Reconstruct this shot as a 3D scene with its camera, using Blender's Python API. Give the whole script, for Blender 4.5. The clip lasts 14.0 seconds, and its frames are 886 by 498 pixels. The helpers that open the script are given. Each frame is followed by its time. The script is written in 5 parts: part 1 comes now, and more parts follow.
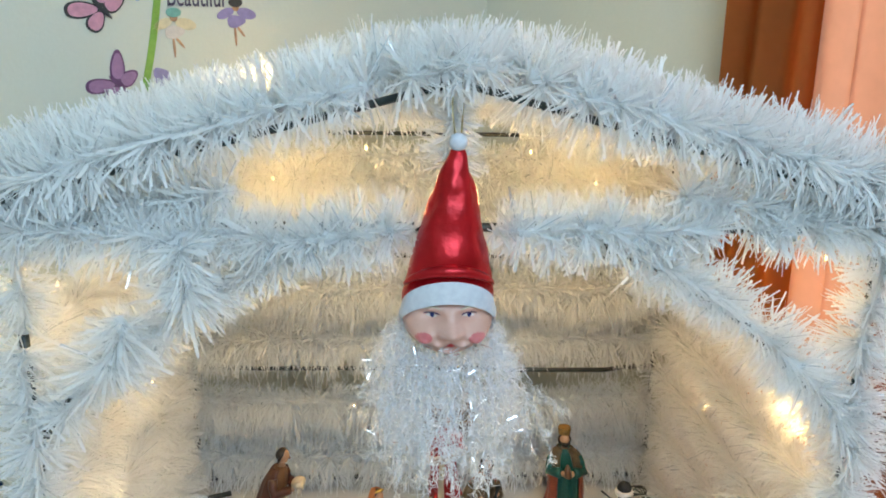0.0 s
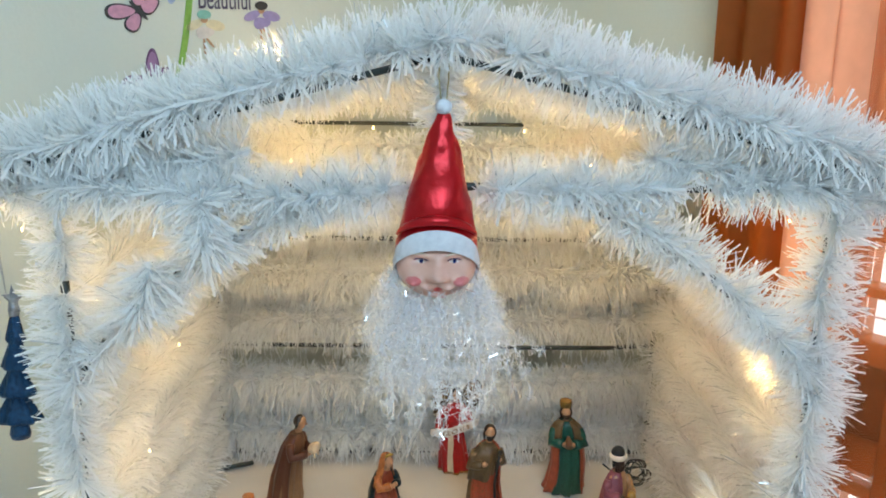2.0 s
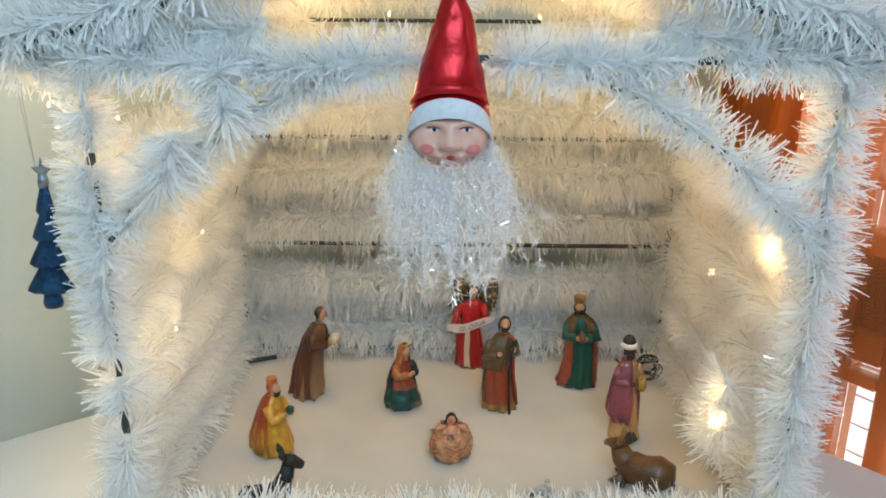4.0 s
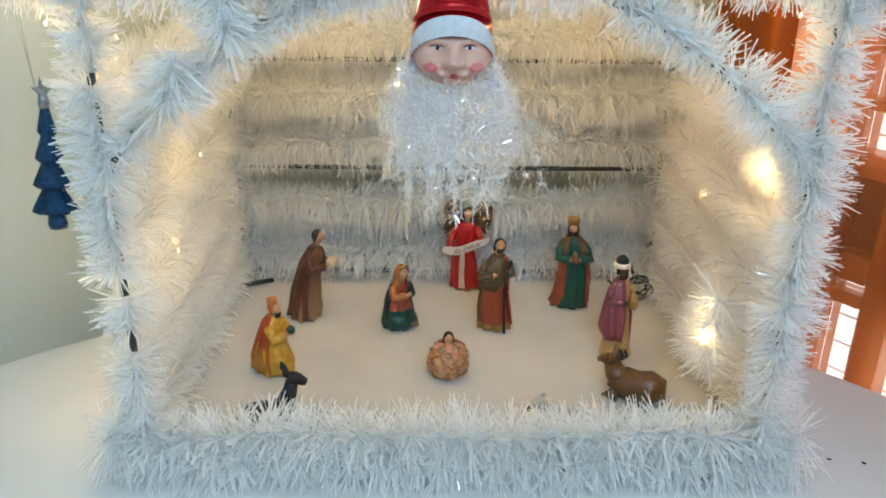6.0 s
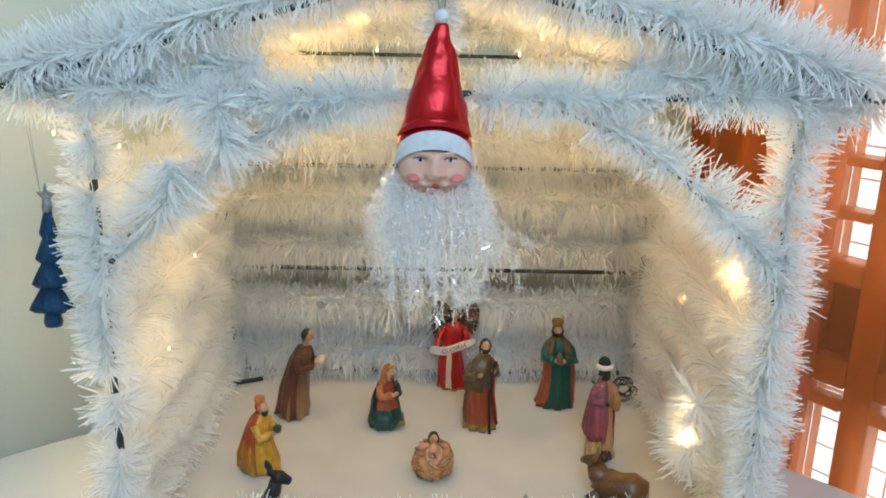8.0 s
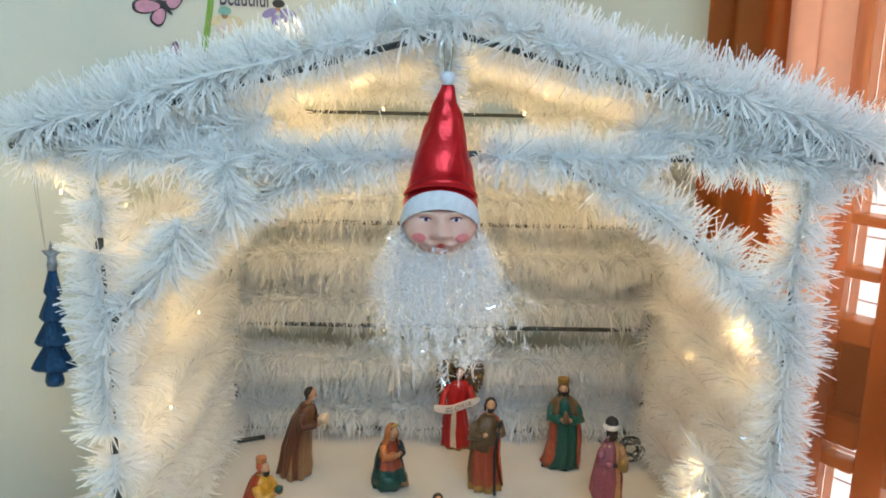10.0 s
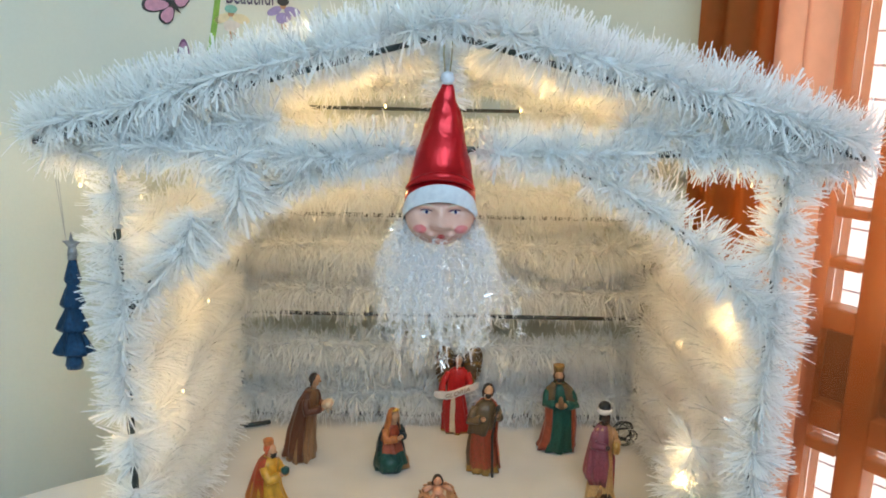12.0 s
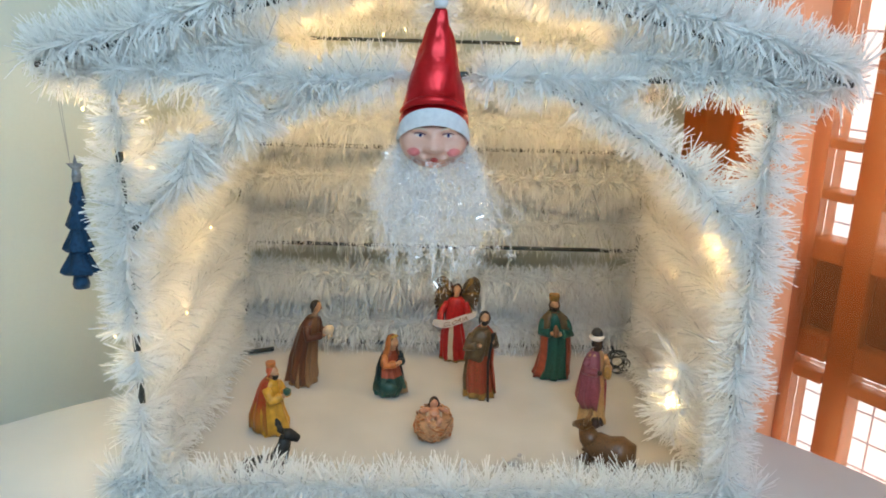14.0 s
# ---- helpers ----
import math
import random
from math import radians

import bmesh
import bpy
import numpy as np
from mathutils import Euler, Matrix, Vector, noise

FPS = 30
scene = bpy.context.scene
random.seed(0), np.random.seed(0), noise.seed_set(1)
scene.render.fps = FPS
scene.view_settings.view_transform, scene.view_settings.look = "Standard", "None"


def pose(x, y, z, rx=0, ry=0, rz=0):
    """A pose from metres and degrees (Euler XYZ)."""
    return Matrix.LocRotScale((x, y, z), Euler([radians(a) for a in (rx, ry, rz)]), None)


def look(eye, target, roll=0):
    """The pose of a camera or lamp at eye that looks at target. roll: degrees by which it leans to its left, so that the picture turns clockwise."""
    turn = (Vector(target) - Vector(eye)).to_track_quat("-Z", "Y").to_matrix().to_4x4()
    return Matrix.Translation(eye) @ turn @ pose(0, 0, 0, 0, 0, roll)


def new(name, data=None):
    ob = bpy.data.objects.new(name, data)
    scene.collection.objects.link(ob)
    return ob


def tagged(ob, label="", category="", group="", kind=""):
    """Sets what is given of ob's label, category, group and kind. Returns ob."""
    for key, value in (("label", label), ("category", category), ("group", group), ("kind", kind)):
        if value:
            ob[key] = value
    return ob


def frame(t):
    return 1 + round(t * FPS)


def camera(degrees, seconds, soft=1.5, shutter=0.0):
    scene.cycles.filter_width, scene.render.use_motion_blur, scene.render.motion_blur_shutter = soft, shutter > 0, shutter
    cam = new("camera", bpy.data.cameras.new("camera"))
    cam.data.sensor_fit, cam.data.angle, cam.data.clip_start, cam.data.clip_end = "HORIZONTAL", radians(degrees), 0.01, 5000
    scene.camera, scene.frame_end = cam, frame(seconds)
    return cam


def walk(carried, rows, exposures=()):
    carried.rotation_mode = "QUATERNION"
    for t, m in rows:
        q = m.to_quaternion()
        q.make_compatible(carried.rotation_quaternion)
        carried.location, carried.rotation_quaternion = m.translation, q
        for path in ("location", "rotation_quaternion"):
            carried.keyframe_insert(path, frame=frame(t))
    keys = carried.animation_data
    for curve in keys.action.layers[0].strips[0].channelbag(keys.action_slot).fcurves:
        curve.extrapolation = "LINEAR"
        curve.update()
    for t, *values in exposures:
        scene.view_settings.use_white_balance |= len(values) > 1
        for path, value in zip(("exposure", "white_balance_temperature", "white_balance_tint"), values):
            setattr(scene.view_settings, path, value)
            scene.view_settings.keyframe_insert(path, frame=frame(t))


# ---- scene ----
cam = camera(55.6, 14.0, soft=1.8)
PATH = [
    (0, (-0.047, -0.558, 1.365), (0.076, 1.363, 0.822), 1.3),
    (0.5, (-0.047, -0.576, 1.367), (0.078, 1.344, 0.821), 1.3),
    (1, (-0.031, -0.587, 1.361), (0.092, 1.333, 0.814), 1.3),
    (1.5, (-0.019, -0.617, 1.347), (0.079, 1.308, 0.811), 1.2),
    (2, (-0.017, -0.637, 1.337), (0.024, 1.3, 0.839), 0.8),
    (2.5, (-0.009, -0.648, 1.324), (0.019, 1.289, 0.827), 0.8),
    (3, (-0.003, -0.656, 1.311), (0.019, 1.274, 0.784), 0.8),
    (3.5, (-0.006, -0.66, 1.302), (-0.009, 1.253, 0.719), 0.7),
    (4, (-0.009, -0.668, 1.293), (-0.021, 1.226, 0.65), 0.5),
    (6.3, (-0.026, -0.684, 1.289), (0.013, 1.147, 0.486), 1.0),
    (6.5, (-0.027, -0.686, 1.292), (0.02, 1.152, 0.504), 1.4),
    (7, (-0.015, -0.689, 1.295), (0.038, 1.171, 0.562), 1.5),
    (7.5, (-0.009, -0.7, 1.298), (0.037, 1.192, 0.652), 1.4),
    (8, (-0.012, -0.708, 1.302), (0.021, 1.206, 0.723), 1.2),
    (8.5, (-0.014, -0.707, 1.305), (0.01, 1.223, 0.78), 1.1),
    (9, (-0.017, -0.703, 1.306), (0.004, 1.235, 0.809), 1.2),
    (11.5, (-0.007, -0.714, 1.308), (0.016, 1.24, 0.879), 1.3),
    (12, (-0.014, -0.743, 1.314), (0.009, 1.2, 0.839), 1.3),
    (12.5, (-0.016, -0.762, 1.313), (0.009, 1.173, 0.806), 1.4),
    (13, (-0.011, -0.769, 1.309), (0.013, 1.155, 0.765), 1.4),
    (13.5, (-0.005, -0.771, 1.305), (0.012, 1.147, 0.737), 1.4),
    (14, (-0.001, -0.768, 1.301), (0.007, 1.139, 0.699), 1.5),
]
walk(cam, [(t, look(eye, target, roll)) for t, eye, target, roll in PATH])


# ---- light ----
TABLE = 0.75                       # height of the table top
WALL_U = Vector((0.5888, -0.8083, 0))    # along the window wall
WALL_N = Vector((-0.8083, -0.5888, 0))   # from the window wall into the room
WALL_P = Vector((0.33, 0.40, 0))
SIDE_U = Vector((0.8083, 0.5888, 0))     # along the wall with the stickers
SIDE_N = Vector((0.5888, -0.8083, 0))
SIDE_P = Vector((-0.385, 0.515, 0))
CORNER = SIDE_P + SIDE_U * 0.610

world = bpy.data.worlds.new("sky")
scene.world = world
world.use_nodes = True
sky = world.node_tree.nodes.new("ShaderNodeTexSky")
sky.sky_type, sky.sun_disc = "NISHITA", False
sky.sun_elevation, sky.sun_rotation = radians(40), radians(120)
back = world.node_tree.nodes["Background"]
world.node_tree.links.new(sky.outputs[0], back.inputs[0])
back.inputs[1].default_value = 0.1


def area_lamp(name, m, sx, sy, watts, color):
    data = bpy.data.lights.new(name, "AREA")
    data.shape, data.size, data.size_y, data.energy, data.color = "RECTANGLE", sx, sy, watts, color
    ob = new(name, data)
    ob.matrix_world = m
    return ob


def wall_point(u, off, z):
    return WALL_P + WALL_U * u + WALL_N * off + Vector((0, 0, z))


# daylight in the opening of the window beside the table
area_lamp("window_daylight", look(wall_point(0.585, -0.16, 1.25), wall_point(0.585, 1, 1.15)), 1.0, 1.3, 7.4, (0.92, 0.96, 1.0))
# added front light across the room, set in an opening that stays out of view
front_lamp_at = CORNER + WALL_U * 1.95 - SIDE_U * 1.25 + Vector((0, 0, 2.08))
area_lamp("added_front_light", look(front_lamp_at, Vector((0, 0, 1.15))), 0.95, 0.90, 21.2, (0.57, 0.84, 1.08))

# fairy lights; the last nine are added fill for interior, gable and left wall
BULBS = [(-0.140, 0.045, 1.318, 2.0), (0.066, 0.05, 1.322, 2.0), (-0.340, 0.024, 1.180, 0.55), (-0.292, 0.045, 1.166, 0.65),
         (0.285, 0.04, 1.190, 0.5), (0.296, 0.085, 1.044, 1.1), (0.300, 0.07, 1.030, 0.5),
         (0.262, 0.074, 0.898, 1.0), (0.258, 0.070, 0.866, 1.4), (0.266, 0.078, 0.838, 1.2),
         (-0.276, 0.20, 1.015, 0.5), (-0.280, 0.10, 0.945, 0.4), (-0.330, 0.022, 0.950, 0.4), (-0.360, 0.27, 0.850, 1.9), (-0.366, 0.12, 0.88, 2.0),
         (0.322, 0.32, 0.93, 0.3), (-0.07, 0.20, 1.245, 2.2), (0.08, 0.20, 1.243, 2.2), (-0.17, 0.31, 1.195, 7.3), (0.17, 0.31, 1.193, 8.6),
         (-0.17, 0.484, 1.262, 2.4), (0.12, 0.484, 1.268, 2.4)]
for bx, by, bz, power in BULBS:
    data = bpy.data.lights.new("fairy_and_fill_glow", "POINT")
    data.energy, data.color, data.shadow_soft_size = 0.114 * power, (1.0, 0.66, 0.27), 0.006
    new("fairy_and_fill_glow", data).location = (bx, by, bz)


# ---- materials ----
def material(name):
    m = bpy.data.materials.new(name)
    m.use_nodes = True
    nodes, links = m.node_tree.nodes, m.node_tree.links
    return m, nodes, links, nodes["Principled BSDF"]


def mottled(name, low, high, scale=30.0, rough=0.6, metal=0.0, bump=0.0, fine=None, spec=0.5, sheen=0.0):
    """A surface whose colour drifts between low and high at two scales, with a fine relief."""
    m, nodes, links, bsdf = material(name)
    coord = nodes.new("ShaderNodeTexCoord")
    big, small = nodes.new("ShaderNodeTexNoise"), nodes.new("ShaderNodeTexNoise")
    big.inputs["Scale"].default_value, small.inputs["Scale"].default_value = scale, fine or scale * 9
    small.inputs["Detail"].default_value = 6
    mix = nodes.new("ShaderNodeMath")
    mix.operation = "MULTIPLY_ADD"
    mix.inputs[1].default_value = 0.35
    ramp = nodes.new("ShaderNodeValToRGB")
    ramp.color_ramp.elements[0].position, ramp.color_ramp.elements[1].position = 0.45, 0.85
    ramp.color_ramp.elements[0].color, ramp.color_ramp.elements[1].color = (*low, 1), (*high, 1)
    for tex in (big, small):
        links.new(coord.outputs["Object"], tex.inputs["Vector"])
    links.new(small.outputs[0], mix.inputs[0])
    links.new(big.outputs[0], mix.inputs[2])
    links.new(mix.outputs[0], ramp.inputs[0])
    links.new(ramp.outputs[0], bsdf.inputs["Base Color"])
    bsdf.inputs["Roughness"].default_value, bsdf.inputs["Metallic"].default_value = rough, metal
    bsdf.inputs["Specular IOR Level"].default_value = spec
    if bump:
        relief = nodes.new("ShaderNodeBump")
        relief.inputs["Strength"].default_value, relief.inputs["Distance"].default_value = bump, 0.002
        links.new(small.outputs[0], relief.inputs["Height"])
        links.new(relief.outputs[0], bsdf.inputs["Normal"])
    return m


def film_strip(name, low, high, through_light, rough, metal=0.0):
    """Thin plastic strips: each strip has its own tone, and light passes through them."""
    m, nodes, links, bsdf = material(name)
    geo, ramp = nodes.new("ShaderNodeNewGeometry"), nodes.new("ShaderNodeValToRGB")
    ramp.color_ramp.elements[0].color, ramp.color_ramp.elements[1].color = (*low, 1), (*high, 1)
    links.new(geo.outputs["Random Per Island"], ramp.inputs[0])
    links.new(ramp.outputs[0], bsdf.inputs["Base Color"])
    bsdf.inputs["Roughness"].default_value, bsdf.inputs["Metallic"].default_value = rough, metal
    glow, mix = nodes.new("ShaderNodeBsdfTranslucent"), nodes.new("ShaderNodeMixShader")
    links.new(ramp.outputs[0], glow.inputs[0])
    mix.inputs[0].default_value = through_light
    links.new(bsdf.outputs[0], mix.inputs[1])
    links.new(glow.outputs[0], mix.inputs[2])
    links.new(mix.outputs[0], nodes["Material Output"].inputs[0])
    return m


TINSEL = film_strip("white_tinsel", (0.93, 0.938, 0.937), (0.982, 0.986, 0.982), 0.51, 0.21)
GLINT = film_strip("clear_tinsel", (0.80, 0.86, 0.90), (0.95, 0.95, 0.97), 0.25, 0.16, 0.35)
BEARD = film_strip("iridescent_tinsel", (0.80, 0.86, 0.92), (0.98, 0.97, 0.99), 0.48, 0.15, 0.08)
SPARK = film_strip("mirror_film", (0.90, 0.93, 0.97), (0.98, 0.98, 1.0), 0.05, 0.12, 0.9)
WIRE = mottled("dark_wire", (0.010, 0.014, 0.014), (0.035, 0.05, 0.045), 90, 0.4)
CLOTH = mottled("white_tablecloth", (0.69, 0.69, 0.68), (0.75, 0.745, 0.735), 9, 0.85, bump=0.15, fine=900)
SHEET = mottled("off_white_card", (0.52, 0.495, 0.46), (0.58, 0.555, 0.52), 12, 0.8, bump=0.1, fine=600)
WALL_PAINT = mottled("pale_green_wall_paint", (0.65, 0.655, 0.56), (0.70, 0.70, 0.605), 3, 0.8, bump=0.12, fine=220)
CEILING_PAINT = mottled("white_ceiling_paint", (0.78, 0.78, 0.75), (0.82, 0.82, 0.80), 3, 0.85, bump=0.1, fine=200)
FLOOR_TILE = mottled("beige_floor_tile", (0.42, 0.36, 0.29), (0.52, 0.46, 0.38), 6, 0.35)
ORANGE_WOOD = mottled("orange_varnished_wood", (0.40, 0.115, 0.022), (0.54, 0.19, 0.045), 14, 0.3, bump=0.08, fine=120)
DARK_WOOD = mottled("dark_red_brown_wood", (0.060, 0.014, 0.003), (0.13, 0.033, 0.007), 12, 0.35, bump=0.08, fine=120)
RED_SATIN = mottled("red_satin", (0.36, 0.002, 0.006), (0.50, 0.003, 0.010), 60, 0.30, metal=0.55, bump=0.6, fine=75, spec=0.6)
WHITE_FELT = mottled("white_felt", (0.60, 0.62, 0.68), (0.70, 0.72, 0.77), 200, 0.95, bump=0.5, fine=1500)
FACE = mottled("pink_plastic", (0.64, 0.36, 0.28), (0.71, 0.42, 0.34), 40, 0.33)
ROSE = mottled("rose_paint", (0.60, 0.14, 0.14), (0.66, 0.20, 0.20), 60, 0.35)
LIP = mottled("red_paint", (0.60, 0.02, 0.02), (0.66, 0.04, 0.04), 60, 0.35)
EYE = mottled("dark_blue_paint", (0.015, 0.02, 0.10), (0.03, 0.04, 0.16), 60, 0.25)
CORD = mottled("gold_cord", (0.30, 0.24, 0.12), (0.50, 0.42, 0.24), 300, 0.5, metal=0.3)
BLUE_GLITTER = mottled("blue_glitter", (0.003, 0.022, 0.060), (0.010, 0.062, 0.150), 400, 0.26, metal=0.55, bump=0.5, fine=1800)
SILVER = mottled("worn_silver", (0.14, 0.15, 0.17), (0.34, 0.35, 0.37), 200, 0.4, metal=0.7)
THREAD = mottled("clear_thread", (0.34, 0.34, 0.31), (0.45, 0.45, 0.42), 200, 0.3)


def paint(name, color, spread=0.30, rough=0.36):
    dark = tuple(c * (1 - spread) for c in color)
    light = tuple(min(1, c * (1 + spread)) for c in color)
    return mottled(name, dark, light, 110, rough, bump=0.2, fine=520)


SKIN = paint("figure_skin_paint", (0.50, 0.27, 0.15), 0.2)
DARK_SKIN = paint("figure_dark_skin_paint", (0.035, 0.016, 0.010))
HAIR = paint("figure_dark_hair_paint", (0.022, 0.014, 0.010))
BROWN = paint("figure_brown_paint", (0.13, 0.048, 0.026), 0.28)
TAN = paint("figure_tan_paint", (0.27, 0.14, 0.062), 0.28)
KHAKI = paint("figure_khaki_paint", (0.10, 0.062, 0.028), 0.28)
DEEP_GREEN = paint("figure_dark_green_paint", (0.008, 0.055, 0.045))
RUST = paint("figure_rust_paint", (0.30, 0.060, 0.028), 0.28)
ORANGE = paint("figure_orange_paint", (0.42, 0.14, 0.04), 0.28)
YELLOW = paint("figure_yellow_paint", (0.55, 0.28, 0.03), 0.25)
GOLD = paint("figure_gold_paint", (0.48, 0.30, 0.07), 0.3, 0.25)
CREAM = paint("figure_cream_paint", (0.62, 0.50, 0.36), 0.12)
PALE = paint("figure_pale_paint", (0.70, 0.62, 0.56), 0.08)
BLACK = paint("figure_black_paint", (0.010, 0.010, 0.010), 0.3, 0.6)
STRAW = paint("figure_straw_paint", (0.50, 0.25, 0.12), 0.28)
GREY = paint("figure_grey_paint", (0.42, 0.41, 0.39), 0.2)
RED_MANTLE = paint("figure_red_mantle_paint", (0.36, 0.055, 0.020), 0.32)
ORANGE_RED = paint("figure_orange_red_paint", (0.42, 0.075, 0.022), 0.3)
DARK_TEAL = paint("figure_dark_teal_paint", (0.010, 0.026, 0.030), 0.3)
OLD_GOLD = paint("figure_old_gold_paint", (0.25, 0.135, 0.030), 0.4, 0.28)
ROSY_SKIN = paint("figure_rosy_skin_paint", (0.52, 0.25, 0.15), 0.22)
OX_PATCH = paint("figure_ox_patch_paint", (0.21, 0.10, 0.032), 0.3)


def blend_paint(name, low, high, z0, z1):
    """Paint brushed from one colour at height z0 of the figure into another at z1."""
    m, nodes, links, bsdf = material(name)
    coord, split, cloud, fine = nodes.new("ShaderNodeTexCoord"), nodes.new("ShaderNodeSeparateXYZ"), nodes.new("ShaderNodeTexNoise"), nodes.new("ShaderNodeTexNoise")
    cloud.inputs["Scale"].default_value, fine.inputs["Scale"].default_value = 70, 420
    ramp, shift, grade, tone = nodes.new("ShaderNodeMapRange"), nodes.new("ShaderNodeMath"), nodes.new("ShaderNodeMix"), nodes.new("ShaderNodeMix")
    grade.data_type = tone.data_type = "RGBA"
    ramp.inputs["From Min"].default_value, ramp.inputs["From Max"].default_value = z0, z1
    shift.operation = "MULTIPLY_ADD"
    shift.inputs[1].default_value = 0.035
    links.new(coord.outputs["Object"], split.inputs[0])
    for tex in (cloud, fine):
        links.new(coord.outputs["Object"], tex.inputs["Vector"])
    links.new(cloud.outputs[0], shift.inputs[0])
    links.new(split.outputs["Z"], shift.inputs[2])
    links.new(shift.outputs[0], ramp.inputs["Value"])
    links.new(ramp.outputs[0], grade.inputs[0])
    grade.inputs[6].default_value, grade.inputs[7].default_value = (*low, 1), (*high, 1)
    links.new(grade.outputs[2], tone.inputs[6])
    tone.inputs[7].default_value = (*[c * 0.45 for c in low], 1)
    worn = nodes.new("ShaderNodeMapRange")
    worn.inputs["From Min"].default_value, worn.inputs["From Max"].default_value, worn.inputs["To Max"].default_value = 0.45, 0.75, 0.7
    links.new(fine.outputs[0], worn.inputs["Value"])
    links.new(worn.outputs[0], tone.inputs[0])
    links.new(tone.outputs[2], bsdf.inputs["Base Color"])
    bsdf.inputs["Roughness"].default_value = 0.36
    relief = nodes.new("ShaderNodeBump")
    relief.inputs["Strength"].default_value, relief.inputs["Distance"].default_value = 0.25, 0.001
    links.new(fine.outputs[0], relief.inputs["Height"])
    links.new(relief.outputs[0], bsdf.inputs["Normal"])
    return m


def glowing(name, color, strength):
    m, nodes, links, bsdf = material(name)
    bsdf.inputs["Emission Color"].default_value = (*color, 1)
    bsdf.inputs["Emission Strength"].default_value = strength
    bsdf.inputs["Base Color"].default_value = (*color, 1)
    return m


BULB = glowing("warm_bulb", (1.0, 0.66, 0.26), 9.0)
OUTSIDE = glowing("bright_outdoors", (0.88, 0.94, 1.0), 1.35)


def sheer(name, color, open_share):
    m, nodes, links, bsdf = material(name)
    coord, weave = nodes.new("ShaderNodeTexCoord"), nodes.new("ShaderNodeTexNoise")
    weave.inputs["Scale"].default_value = 60
    tone = nodes.new("ShaderNodeValToRGB")
    tone.color_ramp.elements[0].color = (*[c * 0.85 for c in color], 1)
    tone.color_ramp.elements[1].color = (*color, 1)
    links.new(coord.outputs["Object"], weave.inputs["Vector"])
    links.new(weave.outputs[0], tone.inputs[0])
    hole, glow, face = nodes.new("ShaderNodeBsdfTransparent"), nodes.new("ShaderNodeBsdfTranslucent"), nodes.new("ShaderNodeBsdfDiffuse")
    cloth, mix = nodes.new("ShaderNodeMixShader"), nodes.new("ShaderNodeMixShader")
    links.new(tone.outputs[0], glow.inputs[0])
    links.new(tone.outputs[0], face.inputs[0])
    hole.inputs[0].default_value = (1.0, 0.93, 0.89, 1)
    cloth.inputs[0].default_value, mix.inputs[0].default_value = 0.6, 1 - open_share
    links.new(face.outputs[0], cloth.inputs[1])
    links.new(glow.outputs[0], cloth.inputs[2])
    links.new(hole.outputs[0], mix.inputs[1])
    links.new(cloth.outputs[0], mix.inputs[2])
    links.new(mix.outputs[0], nodes["Material Output"].inputs[0])
    return m


SHEER = sheer("sheer_orange_fabric", (0.88, 0.36, 0.13), 0.72)
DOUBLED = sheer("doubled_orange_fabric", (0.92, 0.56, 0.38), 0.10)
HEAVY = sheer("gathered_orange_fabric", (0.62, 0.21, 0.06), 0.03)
m, nodes, links, bsdf = material("window_glass")
bsdf.inputs["Transmission Weight"].default_value, bsdf.inputs["Roughness"].default_value = 1.0, 0.0
GLASS = m


# ---- builders ----
def part(name, bm, mats, parent=None, label=""):
    """Links a bmesh as one mesh object, under parent where one is given."""
    me = bpy.data.meshes.new(name)
    bm.to_mesh(me)
    bm.free()
    for one in mats if isinstance(mats, (list, tuple)) else [mats]:
        me.materials.append(one)
    ob = new(name, me)
    ob.parent = parent
    return tagged(ob, label)


def thing(name, label, category, group="", kind="", at=(0, 0, 0)):
    ob = tagged(new(name), label, category, group, kind)
    ob.location = at
    return ob


def box(bm, lo, hi, m=None, mat=0):
    made = bmesh.ops.create_cube(bm, size=1)["verts"]
    size, mid = Vector(hi) - Vector(lo), (Vector(hi) + Vector(lo)) / 2
    for v in made:
        v.co = Vector((v.co.x * size.x, v.co.y * size.y, v.co.z * size.z)) + mid
        if m:
            v.co = m @ v.co
    for f in {f for v in made for f in v.link_faces}:
        f.material_index = mat
    return made


def bevelled(bm, width=0.003, segments=2):
    bmesh.ops.bevel(bm, geom=bm.edges[:], offset=width, segments=segments, affect="EDGES", clamp_overlap=True)
    return bm


def blob(bm, at, radii, mat=0, turn=None, seg=14, rings=9):
    made = bmesh.ops.create_uvsphere(bm, u_segments=seg, v_segments=rings, radius=1)["verts"]
    for v in made:
        p = Vector((v.co.x * radii[0], v.co.y * radii[1], v.co.z * radii[2]))
        v.co = (turn @ p if turn else p) + Vector(at)
    for f in {f for v in made for f in v.link_faces}:
        f.material_index, f.smooth = mat, True
    return made


